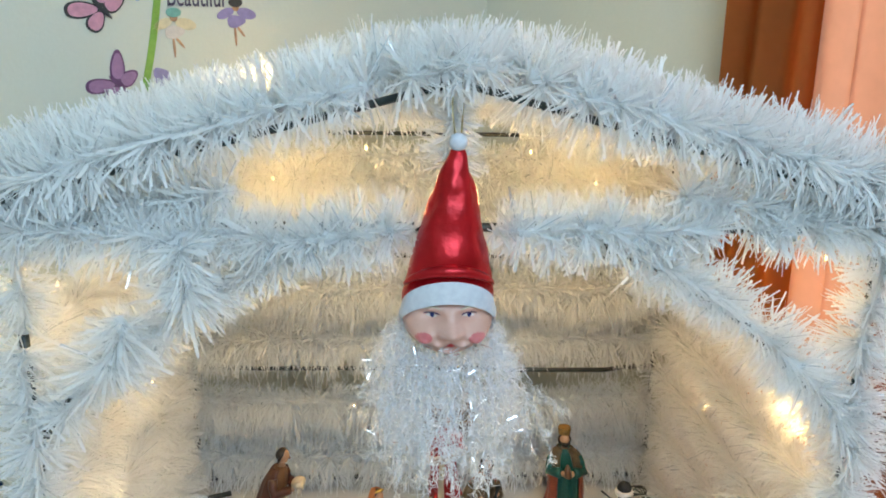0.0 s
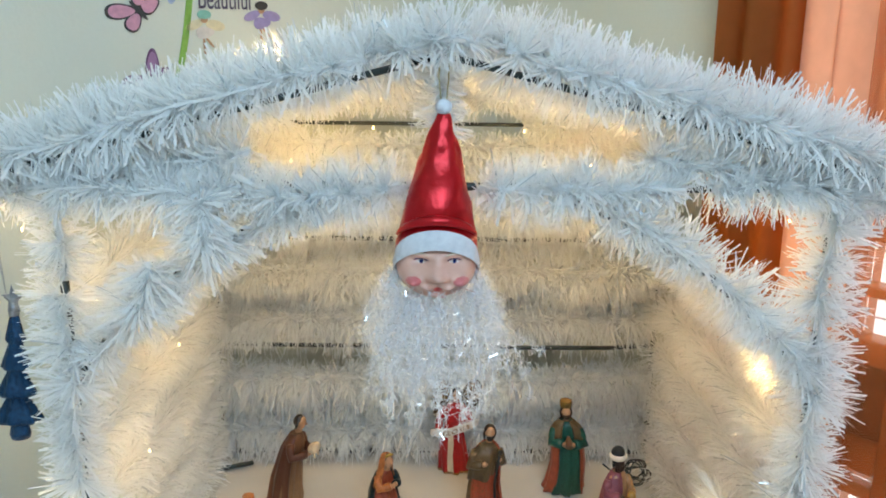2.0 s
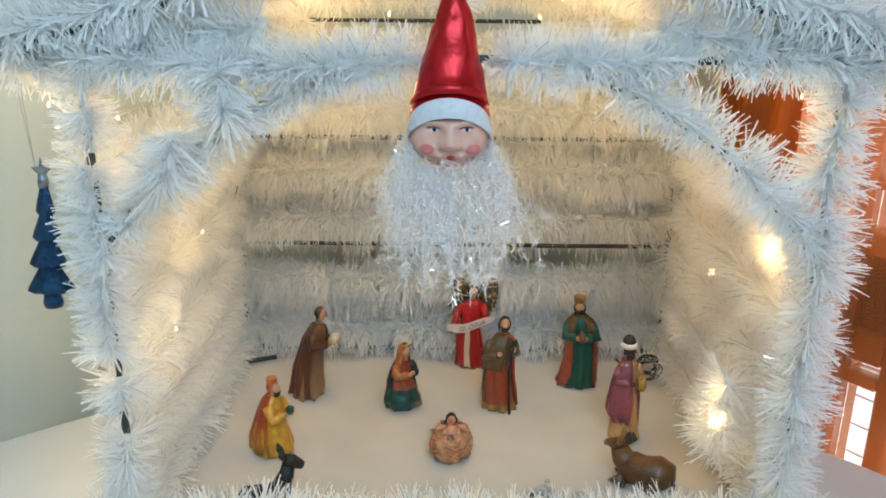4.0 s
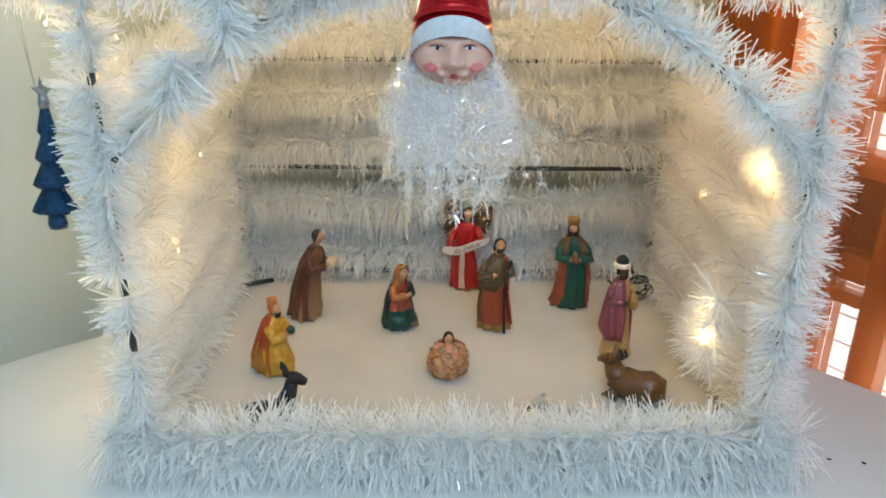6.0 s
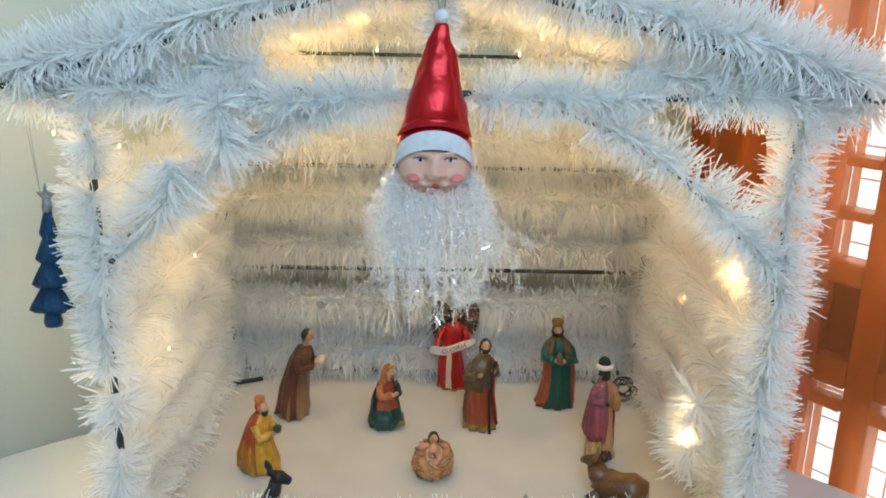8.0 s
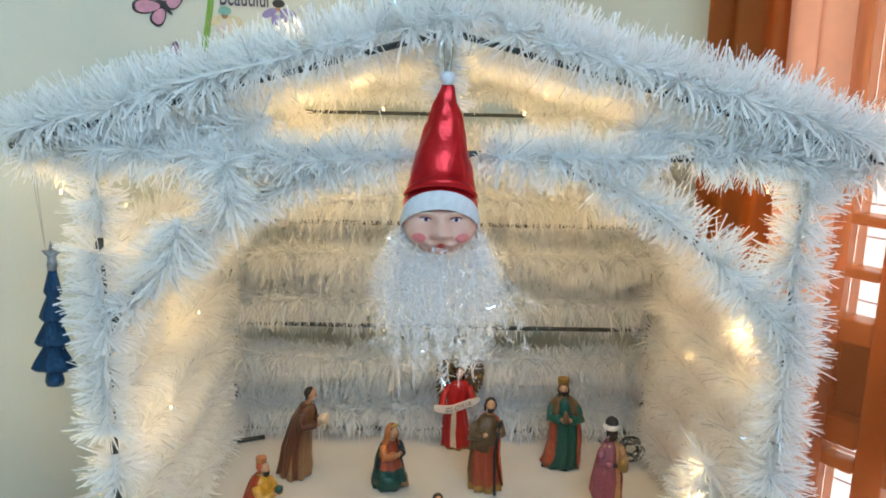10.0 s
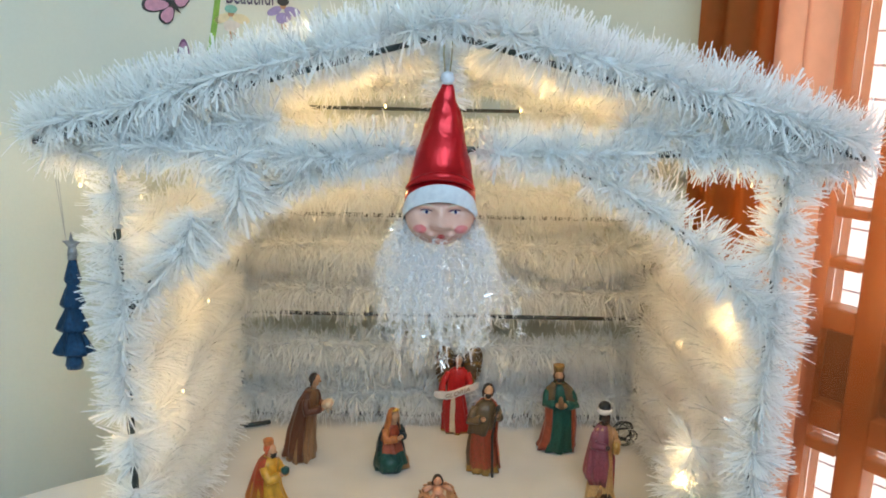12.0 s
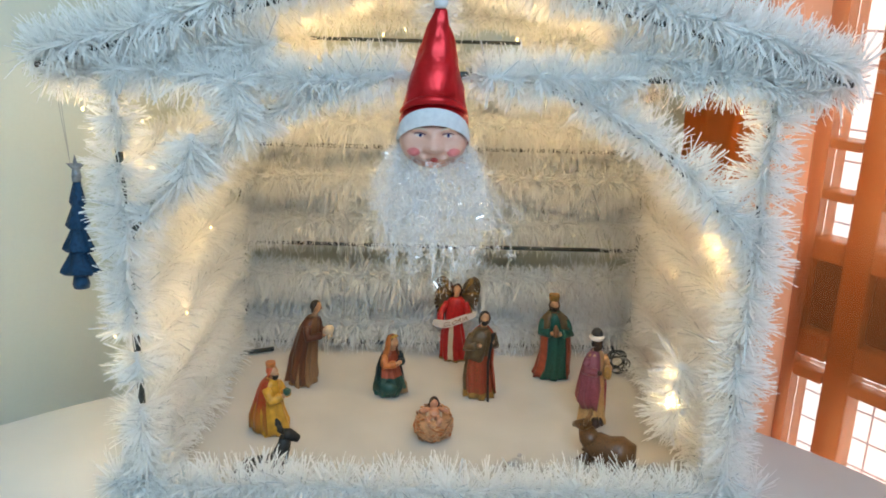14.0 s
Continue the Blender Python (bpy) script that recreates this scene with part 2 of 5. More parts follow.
def loft(bm, rings, mat=0, seg=20, folds=0.0, count=7, phase=0.0, closed=True, mat_of=None):
    """A body through rings of (x, y, z, rx, ry), with folds that run down it."""
    loops = []
    for k, (x, y, z, rx, ry) in enumerate(rings):
        loop = []
        for i in range(seg):
            a = 2 * math.pi * i / seg
            f = 1 + folds * math.sin(count * a + phase + 0.4 * k) * (1 - k / max(1, len(rings) - 1)) ** 0.5
            loop.append(bm.verts.new((x + rx * f * math.cos(a), y + ry * f * math.sin(a), z)))
        loops.append(loop)
    for k in range(len(loops) - 1):
        for i in range(seg):
            j = (i + 1) % seg
            f = bm.faces.new((loops[k][i], loops[k][j], loops[k + 1][j], loops[k + 1][i]))
            f.material_index, f.smooth = mat_of(k, 2 * math.pi * (i + 0.5) / seg) if mat_of else mat, True
    if closed:
        for loop, flip in ((loops[0], True), (loops[-1], False)):
            f = bm.faces.new(loop[::-1] if flip else loop)
            f.material_index = mat_of(0 if flip else len(loops) - 2, 0) if mat_of else mat
    return loops


def limb(bm, points, radii, mat=0, seg=8):
    """A tube along points with a radius at each, closed at the ends."""
    points = [Vector(p) for p in points]
    loops = []
    for k, p in enumerate(points):
        way = (points[min(k + 1, len(points) - 1)] - points[max(k - 1, 0)]).normalized()
        side = way.cross(Vector((0.31, 0.2, 0.93)))
        side = side.normalized() if side.length > 1e-4 else way.orthogonal().normalized()
        up = way.cross(side)
        loops.append([bm.verts.new(p + (side * math.cos(2 * math.pi * i / seg) + up * math.sin(2 * math.pi * i / seg)) * radii[k])
                      for i in range(seg)])
    for a, b in zip(loops, loops[1:]):
        for i in range(seg):
            f = bm.faces.new((a[i], a[(i + 1) % seg], b[(i + 1) % seg], b[i]))
            f.material_index, f.smooth = mat, True
    for loop in (loops[0][::-1], loops[-1]):
        bm.faces.new(loop).material_index = mat


# ---- room ----
def slab(name, origin, along, normal, u0, u1, z0, z1, thick, holes=(), mat=WALL_PAINT):
    """A wall with its room face on the line through origin, and rectangular holes (u0, u1, z0, z1) through it."""
    us = sorted({u0, u1, *[h[0] for h in holes], *[h[1] for h in holes]})
    zs = sorted({z0, z1, *[h[2] for h in holes], *[h[3] for h in holes]})
    bm = bmesh.new()
    for a, b in zip(us, us[1:]):
        for c, d in zip(zs, zs[1:]):
            if any(h[0] <= a and b <= h[1] and h[2] <= c and d <= h[3] for h in holes):
                continue
            corner = []
            for off in (0, -thick):
                for u, z in ((a, c), (b, c), (b, d), (a, d)):
                    corner.append(bm.verts.new(origin + along * u + normal * off + Vector((0, 0, z))))
            for q in ((0, 1, 2, 3), (7, 6, 5, 4), (0, 4, 5, 1), (1, 5, 6, 2), (2, 6, 7, 3), (3, 7, 4, 0)):
                bm.faces.new([corner[i] for i in q])
    bmesh.ops.remove_doubles(bm, verts=bm.verts[:], dist=1e-5)
    bmesh.ops.recalc_face_normals(bm, faces=bm.faces[:])
    return tagged(part(name, bm, mat), kind="structure")


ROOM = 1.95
HOLE = (0.080, 1.10, 0.45, 1.95)
wall_face = wall_point(0, -0.10, 0)
slab("wall_north", CORNER, SIDE_U, SIDE_N, -ROOM, 0.0, 0, 2.6, 0.12)
u_corner = (CORNER - wall_face).dot(WALL_U)
slab("wall_east", wall_face, WALL_U, WALL_N, u_corner - 0.12, u_corner + ROOM, 0, 2.6, 0.12, [HOLE])
far_side = CORNER + WALL_U * ROOM
# the opening is made for the added front light and is never seen
slab("wall_south", far_side, SIDE_U, -SIDE_N, -ROOM - 0.12, 0.12, 0, 2.6, 0.12, [(-1.75, -0.75, 1.60, 2.56)])
far_end = CORNER - SIDE_U * ROOM
slab("wall_west", far_end, WALL_U, -WALL_N, -0.12, ROOM, 0, 2.6, 0.12)


def level(name, z0, z1, mat):
    bm = bmesh.new()
    ring = [CORNER + WALL_U * a + SIDE_U * b for a, b in ((-0.12, 0.12), (ROOM + 0.12, 0.12), (ROOM + 0.12, -ROOM - 0.12), (-0.12, -ROOM - 0.12))]
    lo, hi = [bm.verts.new((p.x, p.y, z0)) for p in ring], [bm.verts.new((p.x, p.y, z1)) for p in ring]
    bm.faces.new(lo), bm.faces.new(hi[::-1])
    for i in range(4):
        bm.faces.new((lo[i], hi[i], hi[(i + 1) % 4], lo[(i + 1) % 4]))
    bmesh.ops.recalc_face_normals(bm, faces=bm.faces[:])
    return tagged(part(name, bm, mat), kind="structure")


level("floor", -0.1, 0.0, FLOOR_TILE)
level("ceiling", 2.6, 2.7, CEILING_PAINT)

# bright outdoors past the window
bm = bmesh.new()
bm.faces.new([bm.verts.new(wall_point(u, -1.3, z)) for u, z in ((-2.0, -0.5), (4.0, -0.5), (4.0, 3.4), (-2.0, 3.4))])
tagged(part("backdrop", bm, OUTSIDE), kind="structure")

# wooden window: casing, stiles, rails, bars, a solid middle panel, panes
WALL_M = Matrix((WALL_U, Vector((0, 0, 1)), WALL_N)).transposed().to_4x4()
WALL_M.translation = WALL_P
window = tagged(new("window_1"), kind="structure")


def bar(name, u0, u1, z0, z1, o0=-0.085, o1=-0.05, mat=ORANGE_WOOD):
    bm = bmesh.new()
    box(bm, (u0, z0, o0), (u1, z1, o1), WALL_M)
    return part(name, bevelled(bm, 0.002, 1), mat, window)


bar("window_frame", 0.178, 0.1895, 0.42, 2.0, -0.099, -0.045)
bar("window_frame", 1.07, 1.14, 0.42, 2.0, -0.099, -0.045)
bar("window_frame", 0.19, 1.07, 1.88, 2.0, -0.099, -0.045)
bar("window_frame", 0.19, 1.07, 0.42, 0.50, -0.099, -0.045)
for u in (0.233, 0.345, 0.46, 0.60, 0.74, 0.90):
    bar("mullion", u, u + 0.036, 0.501, 1.879, -0.090, -0.052)
stops = [0.1905, 0.233, 0.269, 0.345, 0.381, 0.46, 0.496, 0.60, 0.636, 0.74, 0.776, 0.90, 0.936, 1.069]
for a, b in zip(stops[::2], stops[1::2]):
    for z0, z1 in ((1.117, 1.129), (1.052, 1.064), (0.972, 1.001), (0.838, 0.874), (0.806, 0.823)):
        bar("muntin", a + 0.0005, b - 0.0005, z0, z1)
    bar("panel", a + 0.0005, b - 0.0005, 0.8745, 0.9715, -0.088, -0.066, DARK_WOOD)
levels = [0.501, 0.806, 0.823, 0.838, 1.001, 1.052, 1.064, 1.117, 1.129, 1.879]
for a, b in zip(stops[::2], stops[1::2]):
    for z0, z1 in zip(levels[::2], levels[1::2]):
        bm = bmesh.new()
        box(bm, (a, z0, -0.072), (b, z1, -0.069), WALL_M)
        part("pane", bm, GLASS, window).visible_shadow = False


# pale security grille outside the panes
GRILLE = film_strip("pale_painted_grille", (0.72, 0.74, 0.82), (0.80, 0.81, 0.86), 0.75, 0.5)
for k in range(24):
    bar("grille_bar", 0.20 + 0.036 * k, 0.203 + 0.036 * k, 0.46, 1.94, -0.128, -0.125, GRILLE)
for k in range(34):
    bar("grille_bar", 0.085, 1.095, 0.50 + 0.042 * k, 0.503 + 0.042 * k, -0.132, -0.129, GRILLE)


def curtain(name, u0, u1, off, mat, label, folds, depth, lean=0.0):
    """A hanging panel of fabric with vertical folds, from rod to floor."""
    bm = bmesh.new()
    rng = random.Random(int(u0 * 1000) + 7)
    cols, rows = 160, 16
    beats = [(rng.uniform(0.7, 1.4) * folds, rng.uniform(0, 6.28), rng.uniform(0.4, 1.0)) for _ in range(3)]
    grid = []
    for r in range(rows + 1):
        z = 0.06 + (2.2 - 0.06) * r / rows
        line = []
        for c in range(cols + 1):
            k = c / cols
            wave = sum(a * math.sin(2 * math.pi * f * k + p + 0.15 * math.sin(2.2 * z)) for f, p, a in beats) / 1.6
            line.append(bm.verts.new(wall_point(u0 + (u1 - u0) * k + 0.006 * math.sin(3 * z + 5 * k), off + depth * wave + lean * k, z)))
        grid.append(line)
    for r in range(rows):
        for c in range(cols):
            bm.faces.new((grid[r][c], grid[r][c + 1], grid[r + 1][c + 1], grid[r + 1][c])).smooth = True
    ob = part(name, bm, mat)
    solid = ob.modifiers.new("thickness", "SOLIDIFY")
    solid.thickness = 0.0006
    return tagged(ob, label, "curtain")


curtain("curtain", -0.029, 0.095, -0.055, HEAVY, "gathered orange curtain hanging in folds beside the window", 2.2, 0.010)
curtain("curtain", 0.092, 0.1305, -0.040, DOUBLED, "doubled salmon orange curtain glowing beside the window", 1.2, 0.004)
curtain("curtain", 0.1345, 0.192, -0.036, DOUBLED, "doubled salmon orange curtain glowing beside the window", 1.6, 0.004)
curtain("curtain", 0.182, 0.66, -0.025, SHEER, "sheer orange curtain hanging in front of the window", 6.0, 0.006)
bm = bmesh.new()
limb(bm, [wall_point(-0.15, -0.045, 2.21), wall_point(1.3, -0.045, 2.21)], [0.012, 0.012], 0, 12)
tagged(part("curtain_rod", bm, ORANGE_WOOD), "round wooden rod carrying the orange curtains", "curtain rod")


# ---- stickers on the wall ----
def wall_xy(s, z, lift=0.0015):
    return SIDE_P + SIDE_U * s + SIDE_N * lift + Vector((0, 0, z))


def flat_shape(bm, outline, mat, lift):
    """A flat cut-out of film on the wall, with a thin edge."""
    top = [bm.verts.new(wall_xy(s, z, lift)) for s, z in outline]
    low = [bm.verts.new(wall_xy(s, z, lift - 0.0006)) for s, z in outline]
    bm.faces.new(top).material_index = mat
    for i in range(len(top)):
        j = (i + 1) % len(top)
        bm.faces.new((top[i], low[i], low[j], top[j])).material_index = mat


def oval(s, z, a, b, turn=0.0, count=20, notch=0.0):
    out = []
    for i in range(count):
        q = 2 * math.pi * i / count
        r = 1 + notch * math.cos(3 * q)
        x, y = a * r * math.cos(q), b * r * math.sin(q)
        out.append((s + x * math.cos(turn) - y * math.sin(turn), z + x * math.sin(turn) + y * math.cos(turn)))
    return out


MAUVE = paint("mauve_film", (0.36, 0.19, 0.33), 0.12)
MAUVE_DARK = paint("dark_mauve_film", (0.17, 0.07, 0.16), 0.12)
PINK_FILM = paint("pink_film", (0.62, 0.30, 0.40), 0.12)
INK = paint("dark_grey_film", (0.05, 0.05, 0.05), 0.15)
PLUM = paint("dark_plum_film", (0.075, 0.055, 0.095), 0.15)
LEAF = paint("leaf_green_film", (0.23, 0.42, 0.075), 0.12)
TEAL = paint("teal_film", (0.20, 0.45, 0.38), 0.12)
LILAC = paint("lilac_film", (0.32, 0.27, 0.50), 0.12)
PALE_BLUE = paint("pale_blue_film", (0.40, 0.47, 0.62), 0.15)
CREAMY = paint("cream_film", (0.72, 0.62, 0.40), 0.1)


def butterfly(s, z, turn, size, wing, rim, label):
    top = thing("butterfly_sticker", label, "wall sticker", "butterflies on the wall")
    for k, (dx, dy, a, b, t) in enumerate(((-0.78, 0.66, 0.98, 0.46, -0.72), (0.78, 0.66, 0.98, 0.46, 0.72), (-0.70, -0.26, 0.66, 0.46, 0.2), (0.70, -0.26, 0.66, 0.46, -0.2))):
        bm = bmesh.new()
        x, y = dx * math.cos(turn) - dy * math.sin(turn), dx * math.sin(turn) + dy * math.cos(turn)
        for grow, mat, lift in ((1.0, 1, 0.0012 + 0.0003 * k), (0.80, 0, 0.0025 + 0.0003 * k)):
            flat_shape(bm, oval(s + size * x, z + size * y, size * a * grow, size * b * grow, turn + t, 20, 0.08), mat, lift)
        part("wing", bm, [wing, rim], top)
    bm = bmesh.new()
    flat_shape(bm, oval(s, z, size * 0.12, size * 0.75, turn), 0, 0.0045)
    part("body", bm, rim, top)
    return top


butterfly(-0.0125, 1.360, 0.78, 0.022, PINK_FILM, INK, "pink butterfly sticker with dark rims on the wall")
butterfly(0.000, 1.271, 0.80, 0.020, MAUVE, MAUVE_DARK, "mauve butterfly sticker on the pale green wall")
bm = bmesh.new()
stem = [(0.030 + 0.031 * k / 8 + 0.003 * math.sin(k * 0.4), 1.250 + 0.30 * k / 8 * 0.5) for k in range(9)]
flat_shape(bm, [(s - 0.0046, z) for s, z in stem] + [(s + 0.0046, z) for s, z in stem[::-1]], 0, 0.0012)
tagged(part("stem_sticker", bm, LEAF), "bright green plant stem sticker on the wall", "wall sticker")


def small_figure(s, z, hat, dress, wing, label):
    """A small flat decal of plain coloured shapes."""
    top = thing("decal", label, "wall sticker")
    for name, outline, mat, lift in (("wing", oval(s - 0.014, z + 0.004, 0.013, 0.006, 0.4), wing, 0.0012), ("wing", oval(s + 0.016, z + 0.004, 0.014, 0.007, -0.2), wing, 0.0013),
                                     ("skirt", oval(s, z - 0.006, 0.013, 0.008, 0.1, 20, 0.1), dress, 0.0020), ("disc", oval(s, z + 0.012, 0.005, 0.005), SKIN, 0.0024),
                                     ("cap", oval(s, z + 0.018, 0.010, 0.006), hat, 0.0030), ("stalk", oval(s - 0.001, z - 0.024, 0.0016, 0.014, 0.05), SKIN, 0.0016),
                                     ("stalk", oval(s + 0.007, z - 0.019, 0.0016, 0.009, 0.7), SKIN, 0.0017)):
        bm = bmesh.new()
        flat_shape(bm, outline, 0, lift)
        part(name, bm, mat, top)
    return top


small_figure(0.076, 1.339, TEAL, PALE, CREAMY, "small winged decal with a teal top on the wall")
small_figure(0.161, 1.353, INK, LILAC, LILAC, "small lilac winged decal on the wall")
decal = thing("decal", "pale blue winged decal beside the green stem", "wall sticker")
for name, outline, lift in (("wing", oval(0.030, 1.396, 0.013, 0.008, -0.5), 0.0012), ("wing", oval(0.037, 1.388, 0.008, 0.010, 0.3), 0.0016), ("skirt", oval(0.032, 1.378, 0.006, 0.008, 0.2, 20, 0.1), 0.0020)):
    bm = bmesh.new()
    flat_shape(bm, outline, 0, lift)
    part(name, bm, PALE_BLUE, decal)
bm = bmesh.new()
flat_shape(bm, oval(0.056, 1.278, 0.010, 0.012, 0.3, 20, 0.15), 0, 0.0012)
tagged(part("decal", bm, LILAC), "small pale lilac flower decal beside the stem", "wall sticker")


def letters(text, size):
    """The outline of a word as a bmesh lying in its own x and y."""
    data = bpy.data.curves.new("word", "FONT")
    data.body, data.size, data.extrude = text, size, 0.0004
    ob = new("word", data)
    me = ob.to_mesh()
    bm = bmesh.new()
    bm.from_mesh(me)
    ob.to_mesh_clear()
    bpy.data.objects.remove(ob)
    return bm


bm = letters("Beautiful", 0.034)
wide = max(v.co.x for v in bm.verts)
for v in bm.verts:
    v.co = wall_xy(0.068 + v.co.x * 0.077 / wide, 1.365 + 1.22 * v.co.y, 0.0015 + v.co.z)
tagged(part("lettering", bm, PLUM), "dark plum word sticker on the pale green wall", "wall sticker")


# ---- table ----
CENTRE, RADIUS = Vector((-0.05, -0.35, 0)), 0.745
bm = bmesh.new()
loft(bm, [(CENTRE.x, CENTRE.y, z, r, r) for z, r in ((0.715, RADIUS - 0.03), (0.72, RADIUS - 0.012), (0.738, RADIUS - 0.008), (0.744, RADIUS - 0.02))], 0, 72)
table = thing("round_table", "round wooden table under a white cloth", "table")
part("tabletop", bm, ORANGE_WOOD, table)
bm = bmesh.new()
loft(bm, [(CENTRE.x, CENTRE.y, z, r, r) for z, r in ((0.0, 0.26), (0.03, 0.25), (0.06, 0.08), (0.3, 0.055), (0.65, 0.07), (0.7145, 0.18))], 0, 32)
part("pedestal", bm, ORANGE_WOOD, table)
bm = bmesh.new()
seg, rings = 128, []
for k, (z, r) in enumerate(((0.75, 0.12), (0.7502, 0.35), (0.75, 0.55), (0.7498, RADIUS - 0.012), (0.746, RADIUS - 0.003), (0.738, RADIUS + 0.003), (0.70, RADIUS + 0.006), (0.62, RADIUS + 0.012), (0.50, RADIUS + 0.02))):
    rings.append([bm.verts.new((CENTRE.x + (r + (0.022 * (0.74 - z) / 0.24 * math.sin(18 * a + 2 * math.sin(3 * a)) if k > 5 else 0)) * math.cos(a),
                                CENTRE.y + (r + (0.022 * (0.74 - z) / 0.24 * math.sin(18 * a + 2 * math.sin(3 * a)) if k > 5 else 0)) * math.sin(a), z))
                  for a in [2 * math.pi * i / seg for i in range(seg)]])
bm.faces.new(rings[0])
for a, b in zip(rings, rings[1:]):
    for i in range(seg):
        bm.faces.new((a[i], b[i], b[(i + 1) % seg], a[(i + 1) % seg])).smooth = True
cloth = tagged(part("tablecloth", bm, CLOTH), "plain white cloth over the round table", "tablecloth")
for s, z, t in ((0.385, 0.018, 0.4), (0.418, 0.012, 0.9)):
    bm = bmesh.new()
    blob(bm, (s, z, TABLE + 0.0012), (0.0028, 0.0010, 0.0010), 0, Matrix.Rotation(-t, 3, "Z"), 8, 5)
    tagged(part("crumb", bm, BLACK), "tiny dark crumb on the white cloth", "crumb", "crumbs on the cloth")


# ---- the stable: a frame of dark wire ----
W, D = 0.30, 0.456                 # half width, depth
APEX, EAVE, TIE = 1.322, 1.224, 1.226
stable = thing("toy_stable", "toy stable of dark wire wound with white tinsel", "stable")


def wire(name, points, r=0.0035):
    bm = bmesh.new()
    limb(bm, points, [r] * len(points), 0, 8)
    return part(name, bm, WIRE, stable)


def arch(side, y=0.0):
    spots = ((0.075, 1.222), (0.108, 1.209), (0.150, 1.190), (0.197, 1.162), (0.245, 1.122), (0.286, 1.080), (0.300, 1.055))
    return [(side * x, y, z) for x, z in spots]


for y in (0.0, D):
    for side in (-1, 1):
        wire("post", [(side * W, y, TABLE + 0.006), (side * W, y, 1.237)])
        wire("rafter", [(-0.005, y - 0.012 * (y == 0), APEX), (side * 0.19, y - 0.012 * (y == 0), 1.272), (side * 0.362, y - 0.012 * (y == 0), EAVE)], 0.0028)
    wire("tie_beam", [(-W, y, TIE - 0.003), (W, y, TIE - 0.003)], 0.0032 if y == 0 else 0.0026)
    wire("base_bar", [(-W, y, TABLE + 0.0075), (W, y, TABLE + 0.0075)])
wire("crossbar", [(-W, D, 1.07), (W, D, 1.07)], 0.0032)
# the lower crossbar bows forward out of the tinsel on one side
wire("crossbar", [(-W, D + 0.004, 0.918), (-0.21, D - 0.016, 0.924), (-0.05, D - 0.012, 0.922), (0.06, D - 0.016, 0.924), (0.105, D - 0.042, 0.932), (0.225, D - 0.042, 0.932), (0.255, D - 0.012, 0.922), (W, D + 0.004, 0.918)], 0.0030)
wire("base_bar", [(-0.300, D - 0.056, TABLE + 0.008), (-0.252, D - 0.040, TABLE + 0.010)], 0.0034)
for side in (-1, 1):
    wire("base_bar", [(side * 0.322, 0.01, TABLE + 0.0075), (side * 0.322, D, TABLE + 0.0075)])
    wire("eave_bar", [(side * 0.355, -0.012, EAVE + 0.002), (side * 0.355, D, EAVE + 0.002)])
    wire("brace", arch(side))
wire("ridge", [(-0.005, -0.012, APEX), (-0.005, D, APEX)])
bm = bmesh.new()
box(bm, (-W - 0.01, 0.0, TABLE + 0.0008), (W + 0.01, D + 0.012, TABLE + 0.0035))
part("floor_sheet", bevelled(bm, 0.001, 1), SHEET, stable, "white card sheet")


